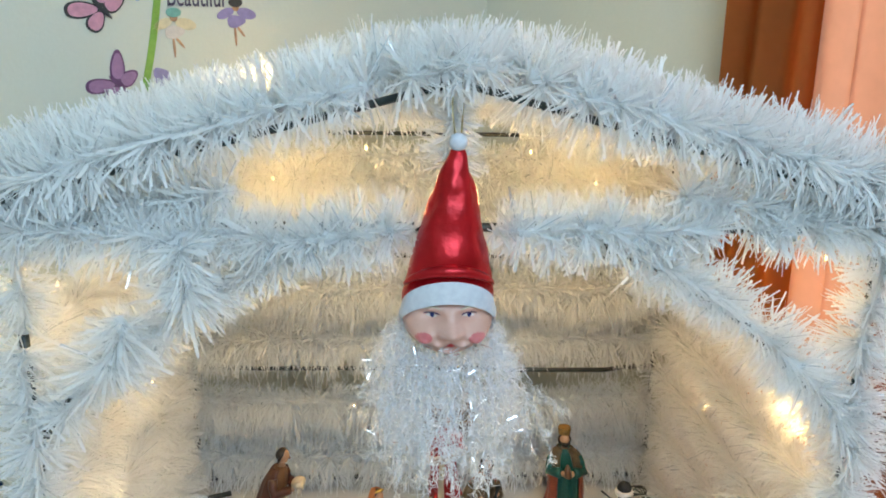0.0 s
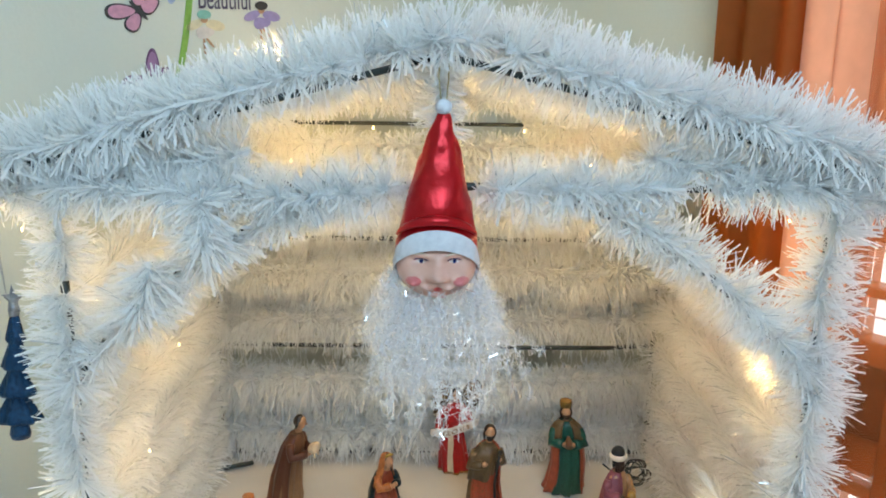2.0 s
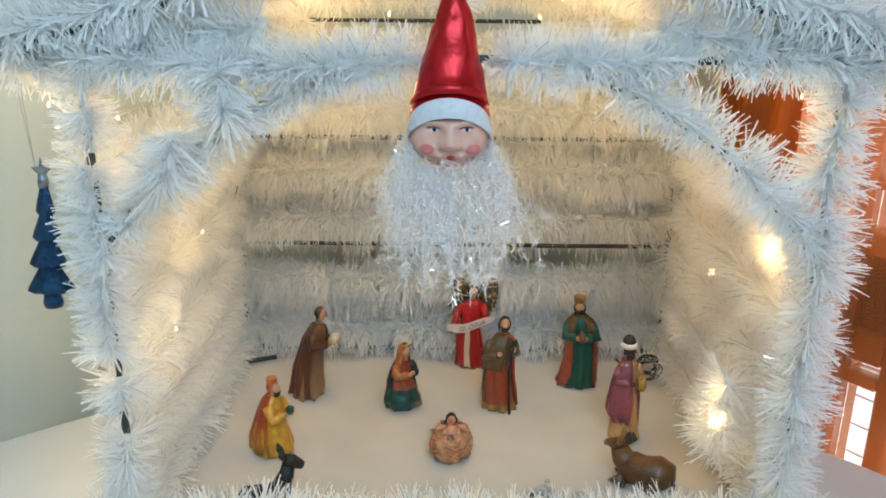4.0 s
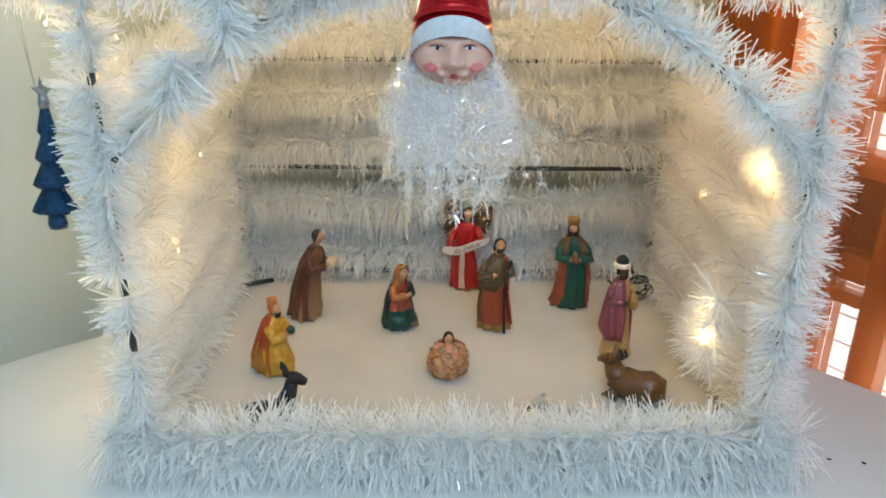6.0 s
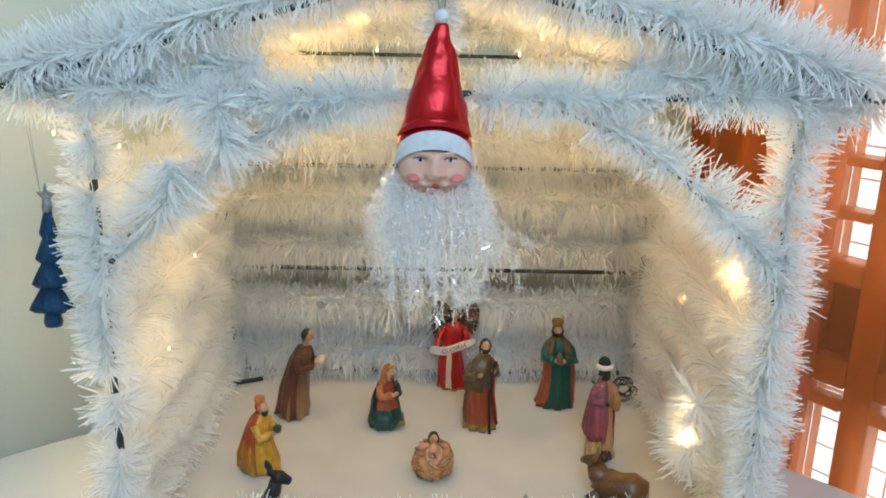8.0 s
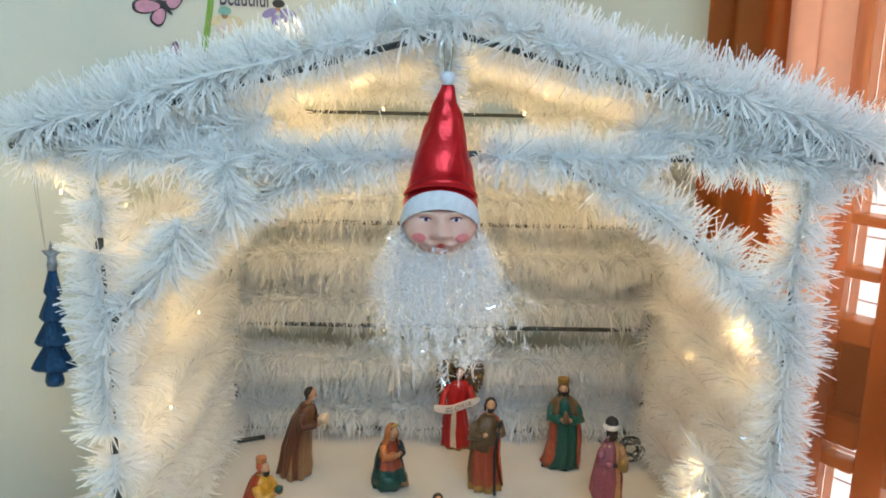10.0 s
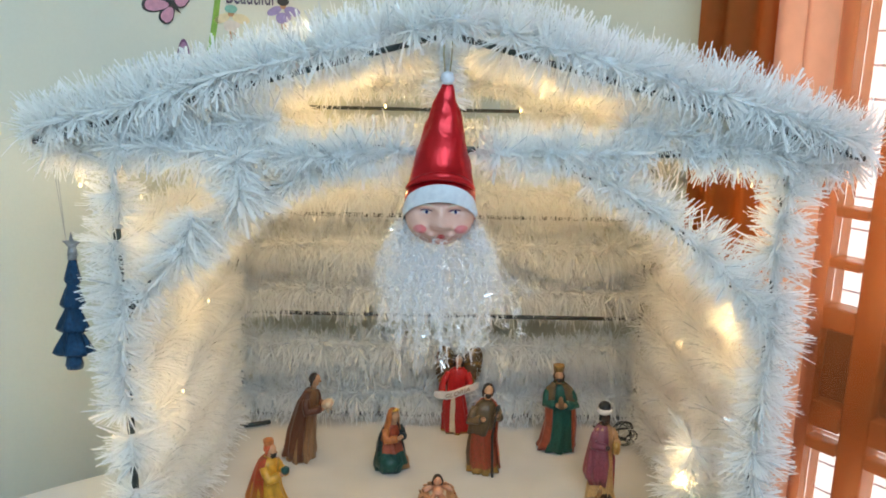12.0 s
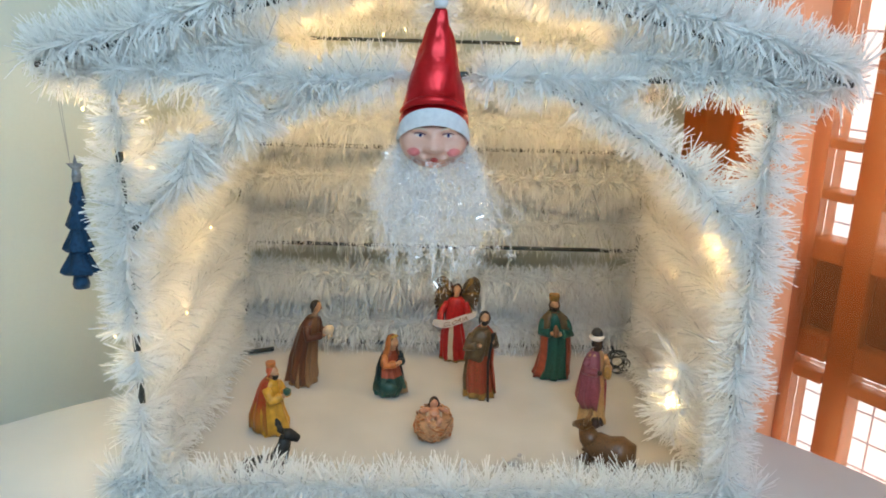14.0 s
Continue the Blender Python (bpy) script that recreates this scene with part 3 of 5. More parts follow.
# ---- tinsel garlands ----
def garland(path, radius, density, label, seed, gap=0.25, droop=0.0, floor=TABLE + 0.004, width=0.00125, lean=0.30, bare=(), turn=0.024, core=0.0046):
    """A garland along path: a core and thousands of flat strips that stand out from it."""
    rng = np.random.default_rng(seed)
    pts = np.array([tuple(p) for p in path], float)
    steps = np.linalg.norm(np.diff(pts, axis=0), axis=1)
    run = np.concatenate([[0], np.cumsum(steps)])
    total = run[-1]
    count = int(total * density)
    s = np.sort(rng.uniform(0, total, count))
    # strips bunch together in turns of the core
    phase = 2 * np.pi * s / turn + 1.7 * np.sin(s * 31 + seed)
    s = np.clip(s + 0.17 * turn * np.sin(phase), 0, total)
    at = np.stack([np.interp(s, run, pts[:, k]) for k in range(3)], 1)
    ahead = np.stack([np.interp(np.clip(s + 0.004, 0, total), run, pts[:, k]) for k in range(3)], 1)
    behind = np.stack([np.interp(np.clip(s - 0.004, 0, total), run, pts[:, k]) for k in range(3)], 1)
    axis = ahead - behind
    axis /= np.linalg.norm(axis, axis=1)[:, None] + 1e-12
    ref = np.where(np.abs(axis[:, 2:3]) > 0.8, np.array([[1.0, 0, 0]]), np.array([[0, 0, 1.0]]))
    e1 = np.cross(axis, ref)
    e1 /= np.linalg.norm(e1, axis=1)[:, None]
    e2 = np.cross(axis, e1)
    ang = rng.uniform(0, 2 * np.pi, count)
    tilt = lean * (np.sin(phase + 1.2) * 0.7 + 0.5 * np.sin(s * 55 + seed * 1.3 + 1.5 * np.sin(ang))) + rng.normal(0, 0.36, count)
    way = e1 * np.cos(ang)[:, None] + e2 * np.sin(ang)[:, None] + axis * tilt[:, None]
    way += rng.normal(0, 0.07, (count, 3))
    way /= np.linalg.norm(way, axis=1)[:, None]
    size = radius * rng.uniform(0.72, 1.12, count) * (1 + 0.13 * np.sin(s * 37 + 2 * ang + seed)) * (1 + 0.12 * np.sin(phase * 0.5 + seed))
    size *= np.where(rng.random(count) < 0.04, 1.2, 1.0)
    size *= np.where(rng.random(count) < 0.34, rng.uniform(0.28, 0.65, count), 1.0)
    size = np.minimum(size, radius * 1.22)
    bend = rng.normal(0, 0.04, (count, 3)) * size[:, None]
    bend[:, 2] -= droop * size
    mid = at + way * (size * 0.5)[:, None] + bend * 0.3
    tip = at + way * size[:, None] + bend
    wide = np.cross(way, rng.normal(0, 1, (count, 3)))
    wide /= np.linalg.norm(wide, axis=1)[:, None] + 1e-9
    wide *= (width * rng.uniform(0.6, 1.2, count))[:, None] * 0.5
    wide *= np.where(rng.random(count) < 0.22, 1.75, 0.92)[:, None]
    verts = np.stack([at - wide * 0.7, at + wide * 0.7, mid + wide, mid - wide, tip + wide * 0.85, tip - wide * 0.85], 1)
    verts[:, :, 2] = np.maximum(verts[:, :, 2], floor)
    keep = np.ones(count, bool)
    if gap:
        # thinned stretches where the core shows
        keep = rng.random(count) > gap * (np.sin(s * 23 + seed * 2.1) > 0.93)
    for b0, b1 in bare:
        keep &= ~((s > b0) & (s < b1))
    verts = verts[keep].reshape(-1, 3)
    n = int(keep.sum())
    base = np.arange(n)[:, None] * 6
    faces = np.concatenate([base + np.array([[0, 1, 2, 3]]), base + np.array([[3, 2, 4, 5]])], 1).reshape(-1, 4)
    me = bpy.data.meshes.new("fringe")
    me.vertices.add(len(verts))
    me.vertices.foreach_set("co", verts.astype(np.float32).ravel())
    me.loops.add(faces.size)
    me.loops.foreach_set("vertex_index", faces.astype(np.int32).ravel())
    me.polygons.add(len(faces))
    me.polygons.foreach_set("loop_start", np.arange(0, faces.size, 4, dtype=np.int32))
    shiny = np.repeat((rng.random(n) < 0.03).astype(np.int32), 2)
    me.materials.append(TINSEL), me.materials.append(GLINT)
    me.polygons.foreach_set("material_index", shiny)
    me.update(calc_edges=True)
    top = thing("tinsel_garland", label, "garland", "garlands wound on the stable")
    fringe = new("fringe", me)
    fringe.parent = top
    # the core, left out where the frame's own wire lies bare;
    # made thick and white to throw light back into the depth of the strips
    cuts = [0.0] + [q for pair in sorted(bare) for q in pair] + [total]
    for q0, q1 in zip(cuts[::2], cuts[1::2]):
        bm = bmesh.new()
        stops_at = np.linspace(q0, q1, max(3, int((q1 - q0) / 0.008)))
        fine = [Vector([float(np.interp(q, run, pts[:, k])) for k in range(3)]) for q in stops_at]
        limb(bm, fine, [core + 0.26 * core * math.sin(q * 260 + seed) for q in stops_at], 0, 7)
        part("core", bm, TINSEL, top, "white core thickened to brighten the tinsel")
    return top


def line(a, b, count=14, wobble=0.004, seed=0):
    rng = random.Random(seed)
    a, b = Vector(a), Vector(b)
    return [a.lerp(b, k / count) + Vector([rng.uniform(-wobble, wobble) for _ in range(3)]) for k in range(count + 1)]


FRONT, INNER = 14500, 13000
garland(line((-W, -0.004, TABLE + 0.03), (-W, -0.004, 1.215), 18, 0.004, 1), 0.031, FRONT, "white tinsel garland wound down a front post of the stable", 11, 0.3, bare=((0.108, 0.136), (0.166, 0.194), (0.360, 0.372)), turn=0.034)
garland(line((W, -0.004, TABLE + 0.03), (W, -0.004, 1.215), 18, 0.004, 2), 0.033, FRONT, "white tinsel garland wound down a front post of the stable", 12, 0.5, turn=0.034)
garland(line((-0.005, -0.014, APEX + 0.013), (-0.365, -0.016, EAVE + 0.010), 16, 0.003, 3), 0.032, FRONT, "white tinsel garland along a roof slope of the stable", 13, 0.2, bare=((0.036, 0.058), (0.112, 0.120), (0.292, 0.304)))
garland(line((-0.005, -0.014, APEX + 0.015), (0.365, -0.016, EAVE + 0.016), 16, 0.003, 4), 0.034, FRONT, "white tinsel garland along a roof slope of the stable", 14, 0.0, bare=((0.026, 0.048), (0.062, 0.072)))
for side in (-1, 1):
    garland(line((side * 0.01, 0.018, APEX + 0.016), (side * 0.355, 0.018, EAVE + 0.012), 12, 0.004, 15), 0.031, FRONT, "white tinsel garland on top of a roof slope of the stable", 24 + 3 * side, 0.0)
garland(line((-W, -0.014, TIE - 0.008), (-0.03, -0.014, TIE - 0.004), 12, 0.004, 5), 0.029, FRONT, "white tinsel garland along the tie beam of the stable", 15, 0.3)
garland(line((0.02, -0.010, TIE - 0.004), (W, -0.006, TIE - 0.002), 12, 0.004, 6), 0.027, FRONT, "white tinsel garland along the tie beam of the stable", 16, 0.3, bare=((0.160, 0.184), (0.215, 0.228)))
garland([Vector(p) + Vector((0, -0.004, 0.004)) for p in arch(1)], 0.030, FRONT, "white tinsel garland on a curved brace of the stable", 17, 0.3, bare=((0.024, 0.044), (0.150, 0.158)))
garland([Vector(p) + Vector((0.004, -0.004, 0.0)) for p in arch(-1)[:-1]], 0.025, FRONT, "shaggy white tinsel garland on a curved brace of the stable", 18, 0.2)
garland(line((-0.338, -0.004, TABLE + 0.044), (0.335, -0.004, TABLE + 0.046), 20, 0.003, 7), 0.040, FRONT, "white tinsel garland along the foot of the stable", 19, 0.1, 0.15)
garland(line((-0.006, 0.004, APEX + 0.004), (-0.006, 0.004, 1.268), 5, 0.002, 8), 0.022, FRONT, "short tuft of white tinsel below the ridge of the stable", 20, 0.0)
garland(line((-0.186, -0.026, 1.222), (-0.180, -0.028, 1.172), 6, 0.004, 9), 0.032, 12500, "loose end of white tinsel hanging from the tie beam", 21, 0.0, 0.2, width=0.0013)
garland(line((-0.226, -0.022, 1.170), (-0.236, -0.022, 1.122), 6, 0.004, 9), 0.033, 12500, "loose end of white tinsel hanging from the brace", 22, 0.0, 0.2, width=0.0013)
garland(line((-0.33, -0.014, TABLE + 0.022), (0.33, -0.014, TABLE + 0.022), 20, 0.003, 10), 0.032, FRONT, "white tinsel garland along the foot of the stable", 23, 0.0, 0.2)
for side in (-1, 1):
    garland(line((side * 0.15, 0.0, 1.247), (side * 0.345, 0.0, 1.216), 8, 0.004, 12), 0.030, FRONT, "white tinsel garland under a roof slope of the stable", 26 + side, 0.0)
    garland(line((side * 0.15 - 0.04, D - 0.008, TIE - 0.004), (side * W, D - 0.008, TIE - 0.004), 8, 0.004, 13), 0.032, INNER, "white tinsel garland along the back tie beam of the stable", 28 + side, 0.0, 0.3)
garland(line((0.266, 0.072, 0.910), (0.262, 0.072, 0.835), 6, 0.003, 54), 0.036, FRONT, "puff of white tinsel round a cluster of lights by the post", 64, 0.0)
# the back gable, filled up to the ridge
garland(line((-0.185, D - 0.004, 1.256), (0.185, D - 0.004, 1.256), 12, 0.003, 51), 0.030, INNER, "white tinsel garland across the back gable of the stable", 61, 0.0)
garland(line((-0.085, D - 0.004, 1.292), (0.075, D - 0.004, 1.292), 8, 0.003, 52), 0.030, INNER, "white tinsel garland across the back gable of the stable", 62, 0.0)
garland(line((-0.285, D - 0.008, 1.196), (0.285, D - 0.008, 1.196), 14, 0.003, 53), 0.028, INNER, "white tinsel garland along the back wall of the stable", 63, 0.0, 0.2)
# side walls, from the ground up to the eaves
for side in (-1, 1):
    for k in range(6 if side < 0 else 5):
        z = 0.780 + 0.067 * k
        garland(line((side * 0.316, 0.03, z), (side * 0.312, D - 0.01, z), 12, 0.005, 20 + k), 0.035, INNER + 3000,
                "white tinsel garland along a side wall of the stable", 30 + k + 10 * side, 0.0, 0.10, width=0.0010, core=0.010)
    garland(line((side * 0.352, -0.01, EAVE + 0.004), (side * 0.352, D, EAVE + 0.004), 12, 0.004, 40), 0.034, INNER,
            "white tinsel garland along an eave of the stable", 50 + side, 0.1)
    for k, share in enumerate((0.14, 0.32, 0.50, 0.68, 0.84)):
        x, z = side * 0.36 * share, APEX + (EAVE - APEX) * share + 0.008
        garland(line((x, 0.03, z), (x, D, z), 12, 0.004, 60 + k), 0.035, INNER, "white tinsel garland across the roof of the stable", 70 + k + 8 * side, 0.1)
    garland(line((-0.005, D, APEX + 0.008), (side * 0.36, D, EAVE + 0.006), 12, 0.004, 44), 0.032, INNER, "white tinsel garland on a back roof slope of the stable", 90 + side, 0.1)
# back wall: rows with their strips hanging
for k, z in enumerate((0.792, 0.872, 0.958, 1.026, 1.106, 1.168)):
    garland(line((-W, D - 0.006, z), (W, D - 0.006, z), 18, 0.003, 100 + k), 0.038, INNER + 6500, "white tinsel garland along the back wall of the stable", 110 + k, 0.0, 0.30, lean=0.35, width=0.0011, core=0.008)
for k, z in enumerate((0.832, 0.992, 1.066, 1.137)):
    garland(line((-W, D + 0.012, z), (W, D + 0.012, z), 18, 0.003, 130 + k), 0.036, INNER, "white tinsel garland along the back wall of the stable", 140 + k, 0.0, 0.2, core=0.010)

# fairy lights in the tinsel, with the added fill bulbs among them
string = thing("fairy_lights", "string of small warm white lights in tinsel, some added as fill", "string lights")
for bx, by, bz, power in BULBS:
    bm = bmesh.new()
    loft(bm, [(bx, by, bz - 0.0016, 0.0005, 0.0005), (bx, by, bz - 0.001, 0.0009, 0.0009), (bx, by, bz + 0.001, 0.0009, 0.0009), (bx, by, bz + 0.0022, 0.0004, 0.0004)], 0, 10)
    ob = part("bulb", bm, BULB, string)
    ob.visible_shadow = False
coil = bmesh.new()
rng = random.Random(4)
spots = []
for k in range(90):
    a = k * 0.42
    r = 0.013 + 0.004 * math.sin(k * 0.7)
    spots.append((0.262 + r * math.cos(a) + 0.0003 * k * 0.2, 0.365 + 0.006 * math.sin(k * 0.31), TABLE + 0.026 + r * math.sin(a)))
limb(coil, spots, [0.0009] * len(spots), 0, 5)
limb(coil, [(0.262, 0.365, TABLE + 0.018), (0.235, 0.372, TABLE + 0.022), (0.222, 0.375, TABLE + 0.032)], [0.0009, 0.0009, 0.0016], 0, 5)
limb(coil, [(0.262, 0.365, TABLE + 0.02), (0.285, 0.375, TABLE + 0.006), (0.30, 0.40, TABLE + 0.005)], [0.0009] * 3, 0, 5)
part("cable", coil, WIRE, string, "coiled dark green cable")


# ---- hanging ornament: a bearded head in a red hat, one mesh ----
def head_ornament():
    bm = bmesh.new()
    cx, cy = -0.009, -0.026
    # hat
    shape = [(0, 0, 1.169, 0.0307, 0.026), (0, 0, 1.185, 0.0303, 0.0255), (0.0008, -0.001, 1.213, 0.0254, 0.0215), (0.0018, -0.001, 1.237, 0.0190, 0.016),
             (0.0028, -0.002, 1.257, 0.0126, 0.0105), (0.0036, -0.002, 1.270, 0.0084, 0.007), (0.004, -0.002, 1.281, 0.0048, 0.004)]
    profile = [shape[0], shape[1]]
    for a, b in zip(shape[1:], shape[2:]):
        profile += [tuple(p + (q - p) * k / 5 for p, q in zip(a, b)) for k in range(1, 6)]
    rings = loft(bm, [(cx + x, cy + y, z, rx, ry) for x, y, z, rx, ry in profile], 0, 36, 0.018, 4, 0.6)
    for ring in rings[2:]:
        for v in ring:
            out = Vector((v.co.x - cx, v.co.y - cy, 0))
            crease = noise.noise(Vector((v.co.x * 90, v.co.y * 90, v.co.z * 55))) + 0.5 * noise.noise(Vector((v.co.x * 220, v.co.y * 220, v.co.z * 140)))
            v.co += out.normalized() * (0.0021 * crease)
    for ring, share in ((rings[0], 0.024), (rings[1], 0.018)):
        for k, v in enumerate(ring):
            v.co.z -= share * math.sin(2 * math.pi * k / 36)
    # a fold across the hat above its band
    limb(bm, [(cx + 0.0302 * math.sin(a), cy - 0.0255 * math.cos(a), 1.188 + 0.019 * math.cos(a)) for a in [(-1.3 + 2.6 * k / 16) for k in range(17)]],
         [0.0012 + 0.0028 * math.sin(math.pi * k / 16) for k in range(17)], 0, 8)
    # felt band, higher at the forehead
    inner, n = [], 40
    for k in range(n):
        a = 2 * math.pi * k / n
        lift = 0.0235 * math.cos(a)
        p = Vector((cx + 0.0318 * math.sin(a), cy - 0.0275 * math.cos(a), 1.1695 + lift))
        inner.append([bm.verts.new(p + Vector((0.0006 * math.sin(a), 0, -0.0075))), bm.verts.new(p + Vector((0.0012 * math.sin(a), -0.0012 * math.cos(a), 0))),
                      bm.verts.new(p + Vector((-0.0008 * math.sin(a), 0.0008 * math.cos(a), 0.0075)))])
    for k in range(n):
        a, b = inner[k], inner[(k + 1) % n]
        for q in (0, 1):
            f = bm.faces.new((a[q], b[q], b[q + 1], a[q + 1]))
            f.material_index, f.smooth = 1, True
    blob(bm, (cx + 0.004, cy - 0.003, 1.286), (0.0062, 0.0062, 0.0058), 1)
    # cord
    for dx in (-0.0035, 0.0035):
        limb(bm, [(cx + 0.004 + dx * 0.5, cy - 0.002, 1.288), (cx + 0.004 + dx, cy + 0.006, 1.306), (cx + 0.004 + dx * 0.9, cy + 0.012, 1.328)], [0.0006] * 3, 2, 6)
    # face: one moulded shell with sockets, nose, cheeks and lip
    humps = ((0.04, -0.12, 0.0135, 0.19, 0.15), (0.04, 0.15, 0.0040, 0.12, 0.25), (-0.15, -0.18, 0.0045, 0.11, 0.09), (0.23, -0.18, 0.0045, 0.11, 0.09),
             (-0.57, -0.32, 0.0125, 0.23, 0.17), (0.61, -0.32, 0.0125, 0.23, 0.17), (-0.38, 0.20, -0.0065, 0.20, 0.12), (0.42, 0.20, -0.0065, 0.20, 0.12),
             (-0.40, 0.42, 0.0036, 0.25, 0.10), (0.44, 0.42, 0.0036, 0.25, 0.10), (-0.22, -0.50, 0.0075, 0.16, 0.08), (0.28, -0.50, 0.0075, 0.16, 0.08),
             (0.03, -0.66, -0.0050, 0.12, 0.10), (0.03, -0.88, 0.0040, 0.25, 0.10))

    def skin_y(u, v):
        core = max(0.0, 1 - u * u - v * v) ** 0.5
        return cy - 0.0255 * core - sum(h * math.exp(-((u - a) / p) ** 2 - ((v - b) / q) ** 2) for a, b, h, p, q in humps) * min(1, 2 * core)

    made = bmesh.ops.create_uvsphere(bm, u_segments=72, v_segments=48, radius=1)["verts"]
    for v in made:
        u, w, front = v.co.x, v.co.z, v.co.y < 0
        v.co = Vector((cx + 0.0305 * u, skin_y(u, w) if front else cy + 0.0255 * v.co.y, 1.170 + 0.0265 * w))
    for f in {f for v in made for f in v.link_faces}:
        f.material_index, f.smooth = 3, True

    def patch(u0, v0, ru, rv, mat, lift):
        """A spot of paint that follows the face."""
        mid = bm.verts.new((cx + 0.0305 * u0, skin_y(u0, v0) - lift, 1.170 + 0.0265 * v0))
        rings = []
        for share in (0.5, 1.0):
            rings.append([bm.verts.new((cx + 0.0305 * (u0 + ru * share * math.cos(a)), skin_y(u0 + ru * share * math.cos(a), v0 + rv * share * math.sin(a)) - lift * (1.0 if share < 1 else 0.2),
                                        1.170 + 0.0265 * (v0 + rv * share * math.sin(a)))) for a in [2 * math.pi * k / 16 for k in range(16)]])
        for k in range(16):
            n = (k + 1) % 16
            for f in (bm.faces.new((mid, rings[0][k], rings[0][n])), bm.faces.new((rings[0][k], rings[1][k], rings[1][n], rings[0][n]))):
                f.material_index, f.smooth = mat, True

    for side in (-1, 1):
        u0 = 0.02 + side * 0.40
        patch(u0, 0.20, 0.125, 0.062, 5, 0.0006)
        patch(u0 + 0.01, 0.20, 0.062, 0.060, 6, 0.0011)
        patch(0.02 + side * 0.57, -0.30, 0.19, 0.15, 4, 0.0005)
        lid = [(u0 + 0.17 * (k / 4 - 1), 0.245 + 0.05 * math.sin(math.pi * k / 8)) for k in range(9)]
        limb(bm, [(cx + 0.0305 * u, skin_y(u, w) - 0.0004, 1.170 + 0.0265 * w) for u, w in lid], [0.0002, 0.0004, 0.0005, 0.0005, 0.0005, 0.0005, 0.0005, 0.0004, 0.0002], 6, 6)
        brow = [(u0 + 0.20 * (k / 4 - 1), 0.40 + 0.07 * math.sin(math.pi * k / 8)) for k in range(9)]
        limb(bm, [(cx + 0.0305 * u, skin_y(u, w) - 0.0001, 1.170 + 0.0265 * w) for u, w in brow], [0.0003, 0.0006, 0.0008, 0.0009, 0.0009, 0.0008, 0.0007, 0.0005, 0.0002], 7, 6)
    patch(0.04, -0.60, 0.115, 0.11, 8, 0.0014)
    # tinsel beard: strands that hang from the jaw, each set with short fibres
    rng = np.random.default_rng(5)
    quads = []

    def ribbon(points, half):
        for a0, a1 in zip(points, points[1:]):
            w = np.cross(a1 - a0, rng.normal(0, 1, 3))
            w *= half / (np.linalg.norm(w) + 1e-9)
            quads.append((a0 - w, a0 + w, a1 + w, a1 - w))

    def fibre(base, reach, half):
        """A short kinked fibre of bright film."""
        d = rng.normal(0, 1, 3)
        d *= reach / np.linalg.norm(d)
        kink = base + d * 0.55 + rng.normal(0, reach * 0.16, 3)
        ribbon([base, kink, base + d + np.array([0, 0, -0.15 * reach])], half)

    for k in range(128):
        a = rng.uniform(-1.8, 1.8)
        start = np.array([cx + 0.031 * math.sin(a), cy - 0.024 * math.cos(a) + rng.uniform(0, 0.006), 1.160 - 0.016 * math.cos(a) + rng.uniform(-0.004, 0.008)])
        length = rng.uniform(0.048, 0.096) * (0.82 + 0.28 * math.cos(a * 0.7))
        out = np.array([(0.9 * math.sin(a) + rng.normal(0, 0.4)) * 0.018, -0.012 * math.cos(a) + rng.normal(0, 0.008), 0])
        beat, sway, shift = rng.uniform(9, 17), rng.uniform(0.0008, 0.0028), rng.uniform(0, 6.28)
        way_points = []
        for j in range(19):
            q = j / 18
            curl = np.array([sway * math.sin(beat * q + shift), sway * math.cos(beat * 0.8 * q + shift), 0]) * min(1, 3 * q)
            way_points.append(start + out * (1.0 - (1 - q) ** 2.4) + curl + rng.normal(0, 0.0006, 3) + np.array([0, 0, -length * q]))
        ribbon(way_points, 0.00026)
        for a0, a1 in zip(way_points, way_points[1:]):
            for _ in range(3):
                fibre(a0 + (a1 - a0) * rng.random(), rng.uniform(0.003, 0.0115), rng.uniform(0.00014, 0.00030))
    # a few long loose ends, each with a burst of fibres at its tip
    for ex, ez, burst in ((0.021, 1.050, 0.013), (0.012, 1.058, 0.006), (-0.030, 1.054, 0.006), (-0.045, 1.064, 0.006), (-0.053, 1.075, 0.006), (0.050, 1.078, 0.006),
                          (0.060, 1.088, 0.007), (0.068, 1.106, 0.006), (0.064, 1.068, 0.006), (-0.062, 1.072, 0.005), (0.036, 1.060, 0.006)):
        chain = []
        for j in range(12):
            q = j / 11
            chain.append(np.array([ex * (0.62 + 0.38 * q ** 0.7) + rng.normal(0, 0.0014), cy - 0.020, 1.125 + (ez - 1.125) * q + rng.normal(0, 0.001)]))
        ribbon(chain, 0.00028)
        for p in chain[2:]:
            for _ in range(3):
                fibre(p, rng.uniform(0.003, 0.007), 0.00022)
        for _ in range(14):
            fibre(chain[-1], burst * rng.uniform(0.6, 1.1), 0.00026)
    for q in quads:
        f = bm.faces.new([bm.verts.new(tuple(v)) for v in q])
        f.material_index = 10 if rng.random() < 0.14 else 9
    ob = part("head_ornament", bm, [RED_SATIN, WHITE_FELT, CORD, FACE, ROSE, PALE, EYE, CREAM, LIP, BEARD, SPARK])
    return tagged(ob, "hanging bearded doll head ornament in a red satin hat", "ornament")


head_ornament()


